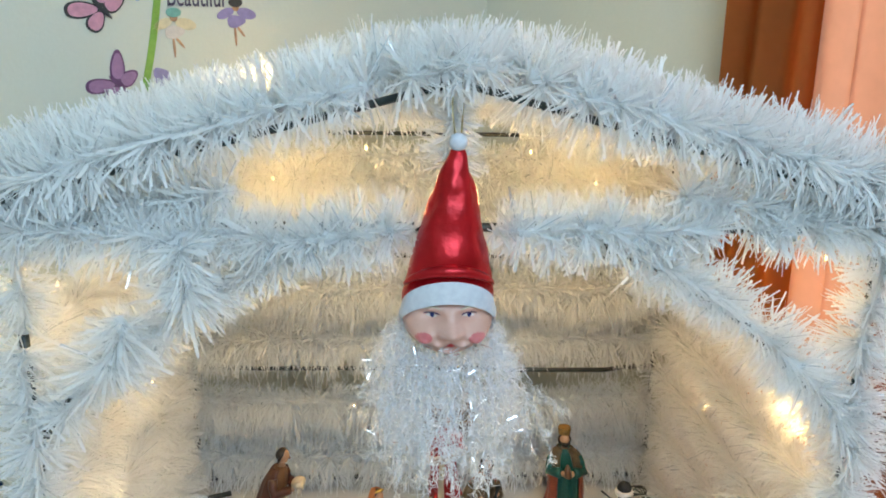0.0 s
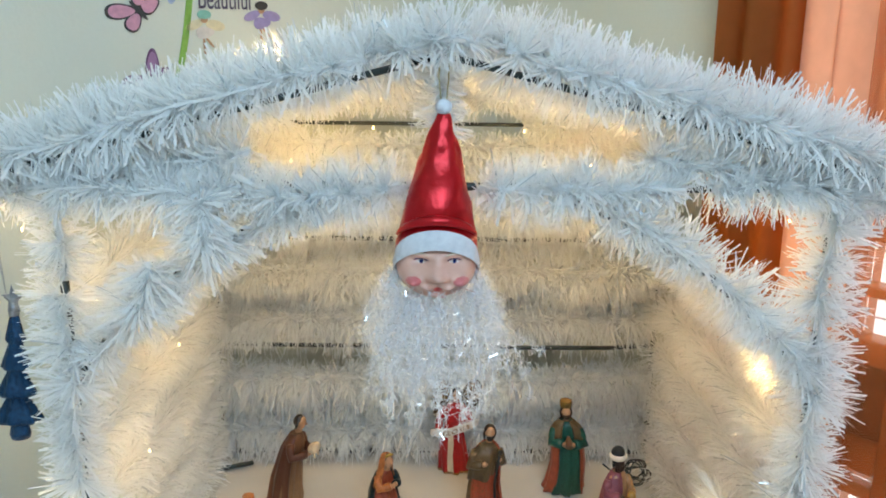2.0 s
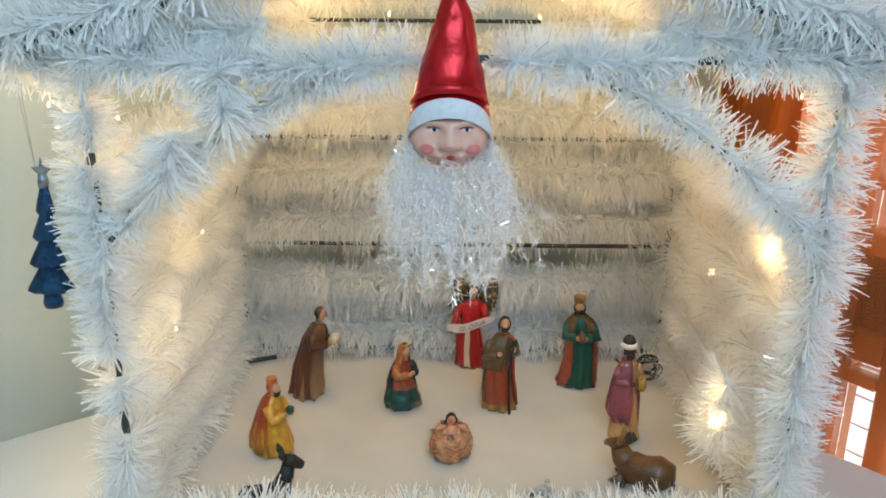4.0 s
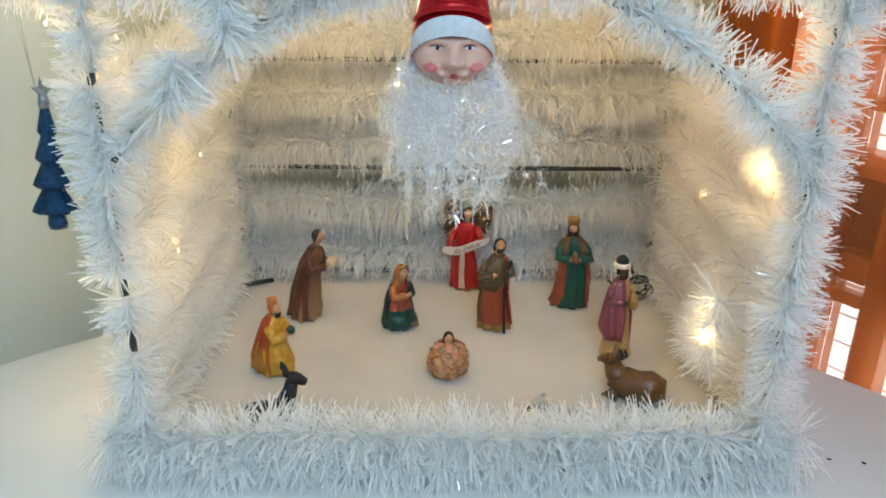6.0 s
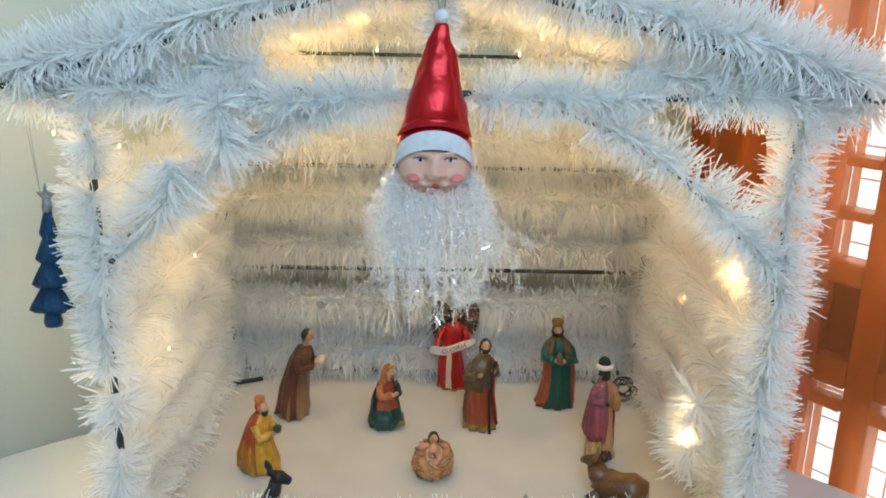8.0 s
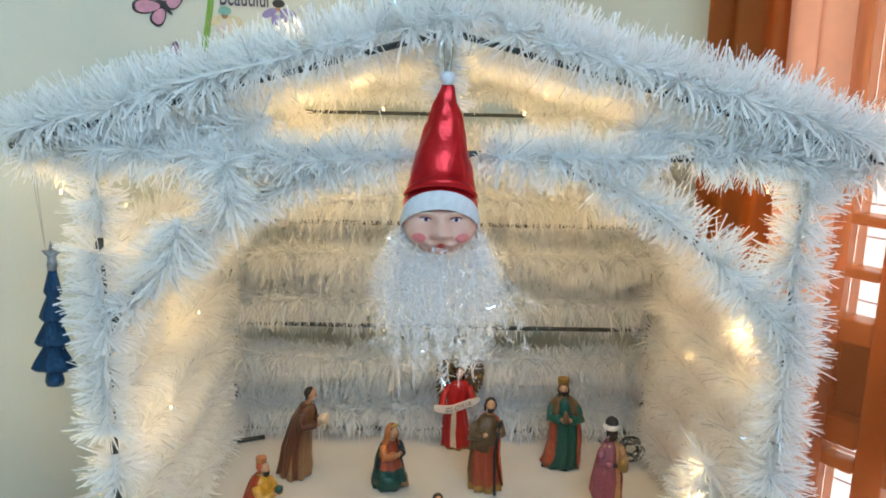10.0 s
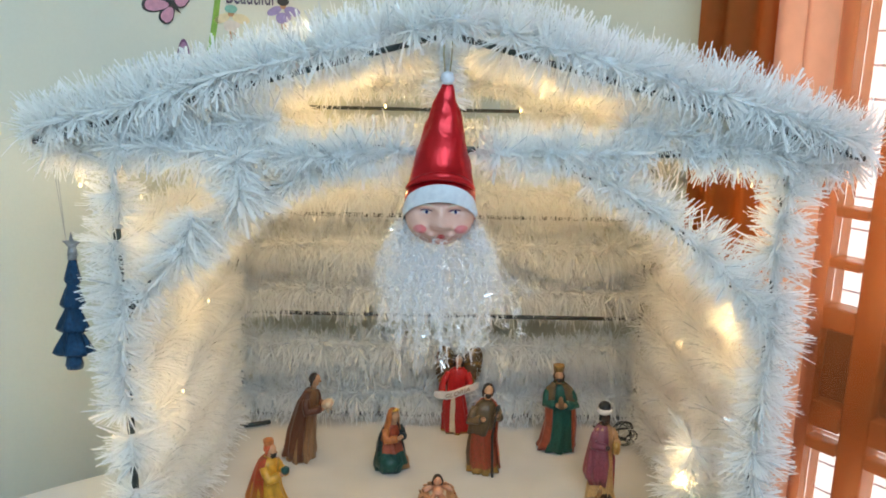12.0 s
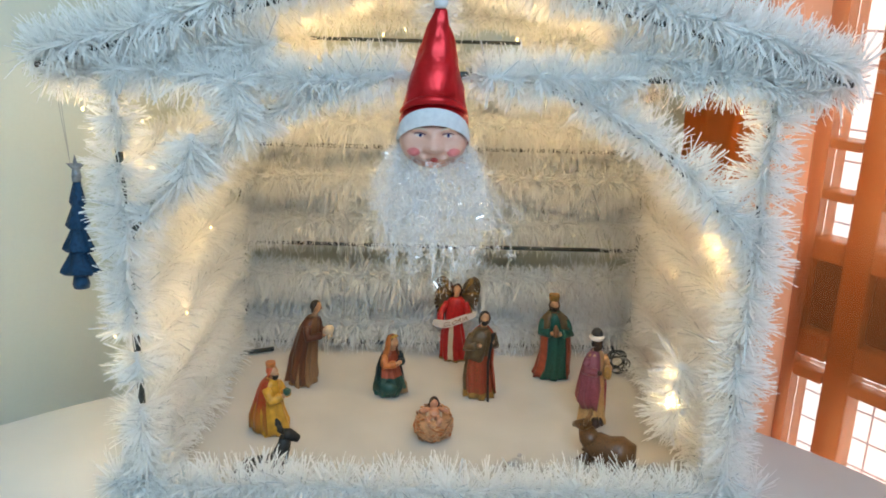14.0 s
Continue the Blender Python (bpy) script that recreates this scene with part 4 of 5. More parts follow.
# ---- hanging blue tree ----
def tree_ornament(at, top, bottom):
    x, y = at
    tree = thing("tree_ornament", "glittery blue toy fir tree hanging on a thread beside the stable", "ornament")
    height = top - bottom
    bm = bmesh.new()
    rings = []
    tiers = 4
    for k in range(tiers):
        z0 = bottom + 0.016 + (height - 0.040) * k / tiers
        z1 = bottom + 0.016 + (height - 0.040) * (k + 1) / tiers
        wide = 0.0188 * (1 - 0.19 * k)
        shift = 0.0016 * k
        rings += [(x + shift, y, z0 - 0.002, wide * 0.80, wide * 0.45), (x + shift, y, z0 + 0.001, wide, wide * 0.6), (x + shift, y, z0 + 0.006, wide * 0.86, wide * 0.50), (x + shift + 0.0012, y, z1 - 0.003, wide * 0.46, wide * 0.30)]
    rings.append((x + 0.006, y, bottom + height - 0.022, 0.004, 0.003))
    loft(bm, rings, 0, 36, 0.11, 7)
    part("tree_body", bm, BLUE_GLITTER, tree)
    bm = bmesh.new()
    loft(bm, [(x, y, bottom, 0.0075, 0.006), (x, y, bottom + 0.004, 0.0085, 0.007), (x, y, bottom + 0.016, 0.006, 0.005)], 0, 14)
    part("trunk", bm, BLUE_GLITTER, tree, "dark blue trunk")
    bm = bmesh.new()
    for side in (-1, 1):
        mid = bm.verts.new((x + 0.0065, y + side * 0.003, top - 0.013))
        rim = [bm.verts.new((x + 0.0065 + (0.013 if k % 2 == 0 else 0.0056) * math.sin(math.pi * k / 5) * 0.70, y, top - 0.013 + (0.013 if k % 2 == 0 else 0.0056) * math.cos(math.pi * k / 5))) for k in range(10)]
        for k in range(10):
            bm.faces.new((mid, rim[k], rim[(k + 1) % 10])[::side])
    bmesh.ops.remove_doubles(bm, verts=bm.verts[:], dist=1e-6)
    limb(bm, [(x + 0.006, y, top - 0.026), (x + 0.0065, y, top - 0.014)], [0.0042, 0.0032], 0, 8)
    part("star", bm, SILVER, tree, "worn silver star")
    bm = bmesh.new()
    for dx in (-0.0012, 0.0008):
        limb(bm, [(x + 0.002, y, top - 0.012), (x - 0.001 + dx, y, 1.18), (x - 0.004 + dx * 2, y + 0.003, EAVE - 0.004)], [0.00035] * 3, 0, 5)
    part("thread", bm, THREAD, tree, "thin clear thread")
    return tree


tree_ornament((-0.3484, 0.000), 1.142, 1.010)


# ---- figurines: painted, each one plain mesh, facing -y before they are turned ----
def place(name, bm, mats, label, at, yaw, scale=1.0, lean=0.0, sway=0.0):
    bmesh.ops.recalc_face_normals(bm, faces=bm.faces[:])
    shift = Vector((at[0] * 40, at[1] * 40, 0))
    for v in bm.verts:
        low = max(0.0, min(1.0, (0.088 - v.co.z) / 0.05))
        uneven = noise.noise_vector(v.co * 60 + shift) * 0.0022 + noise.noise_vector(v.co * 150 + shift) * 0.0010
        v.co += Vector((uneven.x, uneven.y, uneven.z * 0.4)) * low
        v.co.x += sway * math.sin(v.co.z * 38)
        v.co.y -= lean * (v.co.z - 0.05)
    ob = part(name, bm, mats)
    lowest = min(v.co.z for v in ob.data.vertices)
    ob.data.transform(Matrix.Translation((0, 0, -lowest)))
    ob.location = (at[0], at[1], TABLE + 0.0036)
    ob.rotation_euler = (0, 0, radians(yaw))
    ob.scale = (scale, scale, scale)
    return tagged(ob, label, "figurine", "nativity figurines")


FACING = -math.pi / 2


def gown(bm, rings, mat_of, folds=0.10, count=9, phase=0.7, seg=64):
    """A closed robe: deep and shallow folds that die out towards the shoulders."""
    loops = []
    last = len(rings) - 1
    for k, (x, y, z, rx, ry) in enumerate(rings):
        fade = max(0.0, 1 - k / last) ** 0.7
        loop = []
        for i in range(seg):
            a = 2 * math.pi * i / seg
            f = 1 + fade * (folds * math.sin(count * a + phase + 0.35 * k) + 0.45 * folds * math.sin((2 * count + 3) * a + 2 * phase - 0.5 * k))
            loop.append(bm.verts.new((x + rx * f * math.cos(a), y + ry * f * math.sin(a), z)))
        loops.append(loop)
    for k in range(last):
        for i in range(seg):
            j = (i + 1) % seg
            f = bm.faces.new((loops[k][i], loops[k][j], loops[k + 1][j], loops[k + 1][i]))
            f.material_index, f.smooth = mat_of(k, 2 * math.pi * (i + 0.5) / seg), True
    bm.faces.new(loops[0][::-1]).material_index = mat_of(0, 0)
    bm.faces.new(loops[-1]).material_index = mat_of(last - 1, 0)


def drape(bm, rings, a0, a1, mat, thick=0.0017, folds=0.07, count=11, phase=0.3, seg=40):
    """A mantle, parted in front, round the body from angle a0 to a1, with thickness and folds."""
    outer, inner = [], []
    last = len(rings) - 1
    for k, (x, y, z, rx, ry) in enumerate(rings):
        fade = max(0.15, 1 - k / last)
        line_out, line_in = [], []
        for i in range(seg + 1):
            q = i / seg
            a = a0 + (a1 - a0) * q
            f = 1 + fade * folds * math.sin(count * a + phase + 0.3 * k)
            hem = z + 0.0018 * math.sin(5 * a + phase) * (k == 0)
            line_out.append(bm.verts.new((x + rx * f * math.cos(a), y + ry * f * math.sin(a), hem)))
            line_in.append(bm.verts.new((x + (rx * f - thick) * math.cos(a), y + (ry * f - thick) * math.sin(a), hem)))
        outer.append(line_out), inner.append(line_in)
    quads = []
    for k in range(last):
        for i in range(seg):
            quads.append((outer[k][i], outer[k][i + 1], outer[k + 1][i + 1], outer[k + 1][i]))
            quads.append((inner[k][i + 1], inner[k][i], inner[k + 1][i], inner[k + 1][i + 1]))
        for i, turn in ((0, 1), (seg, -1)):
            quads.append((outer[k][i], outer[k + 1][i], inner[k + 1][i], inner[k][i])[::turn])
    for k, turn in ((0, 1), (last, -1)):
        for i in range(seg):
            quads.append((outer[k][i + 1], outer[k][i], inner[k][i], inner[k][i + 1])[::turn])
    for q in quads:
        f = bm.faces.new(q)
        f.material_index, f.smooth = mat, True


def head(bm, at, r, skin, hair=None, beard=None, long_hair=0.0, nod=0.0):
    """A small moulded head: skull, jaw, nose, brow, cap of hair and a beard."""
    x, y, z = at
    blob(bm, (x, y, z), (r * 0.80, r * 0.88, r * 1.05), skin, None, 18, 14)
    blob(bm, (x, y - r * 0.24 - nod, z - r * 0.55), (r * 0.52, r * 0.55, r * 0.50), skin, None, 12, 9)
    limb(bm, [(x, y - r * 0.82, z + r * 0.18), (x, y - r * 1.04, z - r * 0.18), (x, y - r * 0.82, z - r * 0.26)], [r * 0.07, r * 0.15, r * 0.10], skin, 8)
    limb(bm, [(x, y + r * 0.1, z - r * 0.7), (x, y + r * 0.1, z - r * 1.6)], [r * 0.45, r * 0.55], skin, 10)
    if hair is not None:
        blob(bm, (x, y + r * 0.30, z + r * 0.30), (r * 0.94, r * 0.84, r * 0.94), hair, None, 16, 12)
        for side in (-1, 1):
            limb(bm, [(x + side * r * 0.72, y + r * 0.05, z + r * 0.45), (x + side * r * 0.86, y + r * 0.18, z - r * 0.15), (x + side * r * 0.74, y + r * 0.32, z - r * (0.7 + long_hair))],
                 [r * 0.20, r * 0.26, r * 0.16], hair, 8)
    if beard is not None:
        blob(bm, (x, y - r * 0.44, z - r * 0.72), (r * 0.60, r * 0.46, r * 0.60), beard, None, 14, 10)
        limb(bm, [(x - r * 0.66, y - r * 0.34, z - r * 0.30), (x, y - r * 0.90, z - r * 0.48), (x + r * 0.66, y - r * 0.34, z - r * 0.30)], [r * 0.14, r * 0.16, r * 0.14], beard, 8)


def arm(bm, shoulder, elbow, wrist, r, sleeve, skin):
    shoulder, elbow, wrist = Vector(shoulder), Vector(elbow), Vector(wrist)
    limb(bm, [shoulder, shoulder.lerp(elbow, 0.5), elbow, elbow.lerp(wrist, 0.55), elbow.lerp(wrist, 0.85)], [r, r * 1.08, r * 1.02, r * 1.12, r * 1.0], sleeve, 12)
    tip = wrist + (wrist - elbow).normalized() * r * 0.4
    limb(bm, [elbow.lerp(wrist, 0.8), wrist, tip], [r * 0.55, r * 0.62, r * 0.36], skin, 8)


def body_rings(h, w, waist=0.70):
    return [(0, 0, 0, w * 0.96, w * 0.80), (0, 0, h * 0.025, w * 1.0, w * 0.84), (0, 0, h * 0.07, w * 0.94, w * 0.78), (0, 0.001, h * 0.20, w * 0.86, w * 0.70), (0, 0.001, h * 0.34, w * 0.78, w * 0.62),
            (0, 0.001, h * 0.48, w * waist, w * 0.54), (0, 0.0, h * 0.58, w * 0.70, w * 0.50), (0, 0, h * 0.68, w * 0.72, w * 0.46), (0, 0, h * 0.745, w * 0.60, w * 0.38), (0, 0, h * 0.785, w * 0.32, w * 0.28)]


def toward(a):
    return math.cos(a - FACING)


def crown(bm, z, r, mat, y=0.0, points=7, x=0.0):
    n = points * 2
    low = [bm.verts.new((x + r * math.cos(2 * math.pi * k / n), y + r * math.sin(2 * math.pi * k / n), z)) for k in range(n)]
    top = [bm.verts.new((x + r * 1.12 * math.cos(2 * math.pi * k / n), y + r * 1.12 * math.sin(2 * math.pi * k / n), z + r * (1.15 if k % 2 else 0.62))) for k in range(n)]
    for k in range(n):
        bm.faces.new((low[k], low[(k + 1) % n], top[(k + 1) % n], top[k])).material_index = mat
    bm.faces.new(top).material_index = mat
    bm.faces.new(low[::-1]).material_index = mat


BROWN_CLOAK = blend_paint("brown_cloak_paint", (0.17, 0.055, 0.022), (0.085, 0.026, 0.014), 0.02, 0.09)
TAN_ROBE = blend_paint("tan_robe_paint", (0.36, 0.20, 0.09), (0.17, 0.075, 0.035), 0.005, 0.08)
RUST_SKIRT = blend_paint("rust_skirt_paint", (0.24, 0.125, 0.035), (0.33, 0.050, 0.022), 0.004, 0.034)
RED_SHOULDER = blend_paint("yellow_to_red_paint", (0.52, 0.25, 0.025), (0.36, 0.035, 0.014), 0.018, 0.060)
PINK_ROBE = blend_paint("mauve_robe_paint", (0.30, 0.060, 0.075), (0.20, 0.050, 0.075), 0.02, 0.10)
CREAM_ROBE = blend_paint("cream_robe_paint", (0.52, 0.33, 0.13), (0.42, 0.22, 0.10), 0.01, 0.09)
GREEN_ROBE = blend_paint("green_robe_paint", (0.012, 0.060, 0.032), (0.006, 0.085, 0.062), 0.01, 0.08)
RED_GOWN = blend_paint("red_gown_paint", (0.36, 0.010, 0.010), (0.46, 0.010, 0.012), 0.01, 0.10)
OX_HIDE = blend_paint("ox_hide_paint", (0.050, 0.019, 0.007), (0.115, 0.050, 0.016), 0.006, 0.046)

# shepherd with a lamb
bm = bmesh.new()
H, w = 0.131, 0.0225
gown(bm, body_rings(H, w), lambda k, a: 1, 0.12, 8)
drape(bm, [(0, 0.002, 0.006, w * 1.08, w * 1.02), (0, 0.003, H * 0.16, w * 1.00, w * 0.94), (0, 0.004, H * 0.34, w * 0.95, w * 0.84), (0, 0.003, H * 0.52, w * 0.90, w * 0.74), (0, 0.002, H * 0.66, w * 0.86, w * 0.62), (0, 0.001, H * 0.74, w * 0.66, w * 0.46), (0, 0.001, H * 0.785, w * 0.38, w * 0.34)],
      FACING + 1.15, FACING + 2 * math.pi - 0.95, 0, 0.0018, 0.11, 9)
head(bm, (0, -0.003, H * 0.895), H * 0.062, 4, 3, None, 0.1)
for side in (-1, 1):
    arm(bm, (side * w * 0.66, 0, H * 0.715), (side * w * 0.88, -w * 0.25, H * 0.585), (side * w * 0.18, -w * 1.00, H * 0.605), w * 0.23, 0, 4)
blob(bm, (0.003, -0.025, H * 0.640), (0.0105, 0.0078, 0.0072), 5)
blob(bm, (-0.007, -0.029, H * 0.668), (0.0044, 0.0056, 0.0048), 5)
for x in (-0.004, 0.006):
    limb(bm, [(x, -0.028, H * 0.62), (x - 0.001, -0.031, H * 0.565)], [0.0020, 0.0014], 5, 8)
place("shepherd_figurine", bm, [BROWN_CLOAK, TAN_ROBE, BROWN, HAIR, SKIN, CREAM], "painted shepherd figurine in a brown cloak with a white lamb", (-0.183, 0.318), 72, 1.0, 0.17)

# woman kneeling in green
bm = bmesh.new()
gown(bm, [(0, 0.002, 0, 0.0205, 0.021), (0, 0.001, 0.006, 0.0225, 0.024), (0, 0.0, 0.014, 0.0225, 0.024), (0, 0.003, 0.030, 0.0180, 0.0185), (0, 0.005, 0.046, 0.0145, 0.0135), (0, 0.005, 0.058, 0.0135, 0.0108), (0, 0.004, 0.066, 0.0110, 0.0090), (0, 0.003, 0.072, 0.0055, 0.0055)],
     lambda k, a: 0 if k < 3 and math.sin(a + 1.0) < 0.72 else (1 if toward(a) > 0.3 else 2), 0.10, 7)
limb(bm, [(-0.012, 0.006, 0.013), (-0.009, -0.010, 0.014), (-0.002, -0.021, 0.010)], [0.0125, 0.0130, 0.0085], 0, 14)
limb(bm, [(0.010, 0.000, 0.020), (0.013, -0.012, 0.013), (0.012, -0.019, 0.003)], [0.0095, 0.0090, 0.0070], 5, 12)
drape(bm, [(0.002, 0.004, 0.016, 0.0215, 0.0215), (0.001, 0.005, 0.034, 0.0185, 0.0185), (0, 0.005, 0.050, 0.0165, 0.0145), (0, 0.004, 0.064, 0.0135, 0.0110), (0, 0.003, 0.072, 0.0075, 0.0075)],
      FACING + 0.75, FACING + 2 * math.pi - 1.6, 2, 0.0015, 0.07, 9)
head(bm, (0, -0.003, 0.0835), 0.0078, 4, 6)
drape(bm, [(0, 0.003, 0.046, 0.0155, 0.0125), (0, 0.003, 0.060, 0.0135, 0.0112), (0, 0.002, 0.072, 0.0098, 0.0098), (0, 0.001, 0.084, 0.0088, 0.0092), (0, 0.001, 0.0915, 0.0066, 0.0070), (0, 0.001, 0.0945, 0.0025, 0.0025)],
      FACING + 0.80, FACING + 2 * math.pi - 0.80, 3, 0.0013, 0.05, 7)
limb(bm, [(-0.006, -0.005, 0.0925), (0, -0.007, 0.0950), (0.006, -0.005, 0.0925)], [0.0012, 0.0022, 0.0012], 7, 8)
arm(bm, (-0.0115, 0.002, 0.064), (-0.0150, -0.008, 0.050), (-0.001, -0.0185, 0.055), 0.0050, 3, 4)
arm(bm, (0.0115, 0.002, 0.064), (0.0150, -0.007, 0.050), (0.002, -0.0185, 0.056), 0.0050, 2, 4)
place("kneeling_woman_figurine", bm, [DEEP_GREEN, RUST, DARK_TEAL, ORANGE, SKIN, TAN_ROBE, HAIR, GOLD], "painted kneeling woman figurine in green with an orange veil", (-0.064, 0.290), 38, 0.95, 0.08)

# man with a staff
bm = bmesh.new()
H, w = 0.129, 0.0215
gown(bm, body_rings(H, w), lambda k, a: 5 if k < 2 else (1 if k < 5 and math.sin(a * 1.0 + 2.4) > -0.45 else 0), 0.13, 8)
drape(bm, [(0.001, 0.003, 0.007, w * 1.12, w * 0.98), (0.001, 0.003, H * 0.16, w * 1.06, w * 0.92), (0.001, 0.003, H * 0.36, w * 0.98, w * 0.82), (0, 0.003, H * 0.56, w * 0.93, w * 0.70), (0, 0.002, H * 0.69, w * 0.86, w * 0.60), (0, 0.001, H * 0.76, w * 0.58, w * 0.42), (0, 0.001, H * 0.79, w * 0.38, w * 0.34)],
      FACING + 1.0, FACING + math.pi + 0.9, 2, 0.0018, 0.08, 9)
drape(bm, [(-0.001, 0.001, H * 0.44, w * 0.86, w * 0.66), (0, 0.001, H * 0.56, w * 0.84, w * 0.62), (0, 0.001, H * 0.69, w * 0.82, w * 0.56), (0, 0.001, H * 0.775, w * 0.42, w * 0.36)],
      FACING - 2.6, FACING + 0.35, 0, 0.0016, 0.08, 8)
head(bm, (0, -0.003, H * 0.900), H * 0.060, 4, 3, 3, 0.5)
arm(bm, (-w * 0.64, 0, H * 0.715), (-w * 0.92, -w * 0.25, H * 0.575), (-w * 0.20, -w * 0.92, H * 0.640), w * 0.25, 0, 4)
arm(bm, (w * 0.64, 0, H * 0.715), (w * 0.90, -w * 0.35, H * 0.600), (w * 0.52, -w * 0.98, H * 0.690), w * 0.24, 0, 4)
limb(bm, [(0.009, -0.0215, 0.0), (0.0095, -0.0215, H * 0.45), (0.0105, -0.0225, H * 0.77)], [0.0018, 0.0016, 0.0018], 6, 8)
blob(bm, (0.0107, -0.0230, H * 0.765), (0.0030, 0.0028, 0.0042), 6, None, 10, 8)
place("bearded_man_figurine", bm, [KHAKI, RUST_SKIRT, RED_MANTLE, HAIR, SKIN, OLD_GOLD, BLACK], "painted bearded man figurine in khaki and rust with a dark staff", (0.059, 0.293), 6, 1.0, 0.0, -0.0035)

# king in green
bm = bmesh.new()
H, w = 0.124, 0.0225
gown(bm, body_rings(H, w, 0.74), lambda k, a: 0, 0.11, 8, 0.2)
drape(bm, [(-0.001, 0.003, 0.0, w * 1.20, w * 0.98), (0, 0.003, H * 0.07, w * 1.12, w * 0.94), (0, 0.003, H * 0.30, w * 0.98, w * 0.84), (0, 0.003, H * 0.54, w * 0.92, w * 0.72), (0, 0.002, H * 0.70, w * 0.86, w * 0.58)],
      FACING + 0.85, FACING + 2 * math.pi - 0.55, 1, 0.0018, 0.08, 9)
drape(bm, [(0, 0.002, H * 0.565, w * 1.04, w * 0.78), (0, 0.002, H * 0.65, w * 0.98, w * 0.68), (0, 0.001, H * 0.73, w * 0.76, w * 0.54), (0, 0.000, H * 0.795, w * 0.40, w * 0.38)],
      FACING + 0.38, FACING + 2 * math.pi - 0.38, 2, 0.0018, 0.07, 8)
head(bm, (0, -0.002, H * 0.880), H * 0.060, 4, 3, 3, 0.4)
for side in (-1, 1):
    arm(bm, (side * w * 0.66, 0, H * 0.690), (side * w * 0.90, -w * 0.30, H * 0.555), (side * w * 0.16, -w * 0.98, H * 0.590), w * 0.26, 0, 4)
limb(bm, [(0, -0.0245, H * 0.57), (0, -0.0250, H * 0.64), (0, -0.0250, H * 0.70)], [0.0046, 0.0042, 0.0016], 6, 10)
crown(bm, H * 0.928, 0.0072, 5, 0.001)
place("king_in_green_figurine", bm, [GREEN_ROBE, RUST, KHAKI, HAIR, SKIN, OLD_GOLD, TAN_ROBE], "painted standing king figurine in green with a gold crown", (0.168, 0.357), -4, 1.02, 0.0, 0.003)

# dark king in pink
bm = bmesh.new()
H, w = 0.132, 0.0185
gown(bm, body_rings(H, w), lambda k, a: 1, 0.12, 7)
drape(bm, [(-0.003, 0.000, H * 0.20, w * 0.84, w * 0.86), (-0.004, -0.001, H * 0.30, w * 1.10, w * 1.00), (-0.004, -0.001, H * 0.42, w * 1.08, w * 0.94), (-0.003, 0.0, H * 0.54, w * 0.96, w * 0.78), (-0.001, 0.001, H * 0.66, w * 0.84, w * 0.60), (0, 0.001, H * 0.74, w * 0.64, w * 0.46), (0, 0.001, H * 0.785, w * 0.38, w * 0.34)],
      FACING + 1.25, FACING + 2 * math.pi + 0.10, 0, 0.0020, 0.12, 10)
drape(bm, [(0.002, 0.003, 0.006, w * 1.04, w * 0.96), (0.002, 0.003, H * 0.3, w * 0.92, w * 0.84), (0.001, 0.002, H * 0.6, w * 0.84, w * 0.66)], FACING + 1.2, FACING + 2.6, 6, 0.0018, 0.08, 8)
limb(bm, [(-0.003, -0.010, 0.012), (-0.004, -0.016, 0.006), (-0.004, -0.021, 0.004)], [0.0056, 0.0058, 0.0036], 4, 10)
limb(bm, [(0.005, -0.006, 0.010), (0.005, -0.012, 0.005), (0.005, -0.017, 0.004)], [0.005, 0.0052, 0.0034], 4, 10)
head(bm, (0, -0.002, H * 0.870), H * 0.058, 4, 3, 4)
loft(bm, [(0, 0.001, H * 0.898, 0.0086, 0.0088), (0, 0.001, H * 0.912, 0.0098, 0.0100), (0, 0.001, H * 0.930, 0.0098, 0.0100), (0, 0.001, H * 0.945, 0.0084, 0.0086)], 2, 20)
blob(bm, (0, 0.001, H * 0.955), (0.0076, 0.0078, 0.0076), 3)
arm(bm, (-w * 0.64, 0, H * 0.715), (-w * 0.95, -w * 0.20, H * 0.590), (-w * 0.25, -w * 0.95, H * 0.600), w * 0.27, 0, 4)
arm(bm, (w * 0.64, 0, H * 0.715), (w * 0.92, -w * 0.25, H * 0.590), (w * 0.36, -w * 0.98, H * 0.620), w * 0.25, 1, 4)
limb(bm, [(0.003, -0.0225, H * 0.555), (0.003, -0.0230, H * 0.60), (0.003, -0.0230, H * 0.65), (0.003, -0.0225, H * 0.675)], [0.0040, 0.0056, 0.0046, 0.0018], 5, 10)
place("king_in_pink_figurine", bm, [PINK_ROBE, CREAM_ROBE, PALE, BLACK, DARK_SKIN, OLD_GOLD, RUST], "painted dark king figurine in pink with a white headband", (0.204, 0.222), 24, 1.0, 0.0, 0.001)

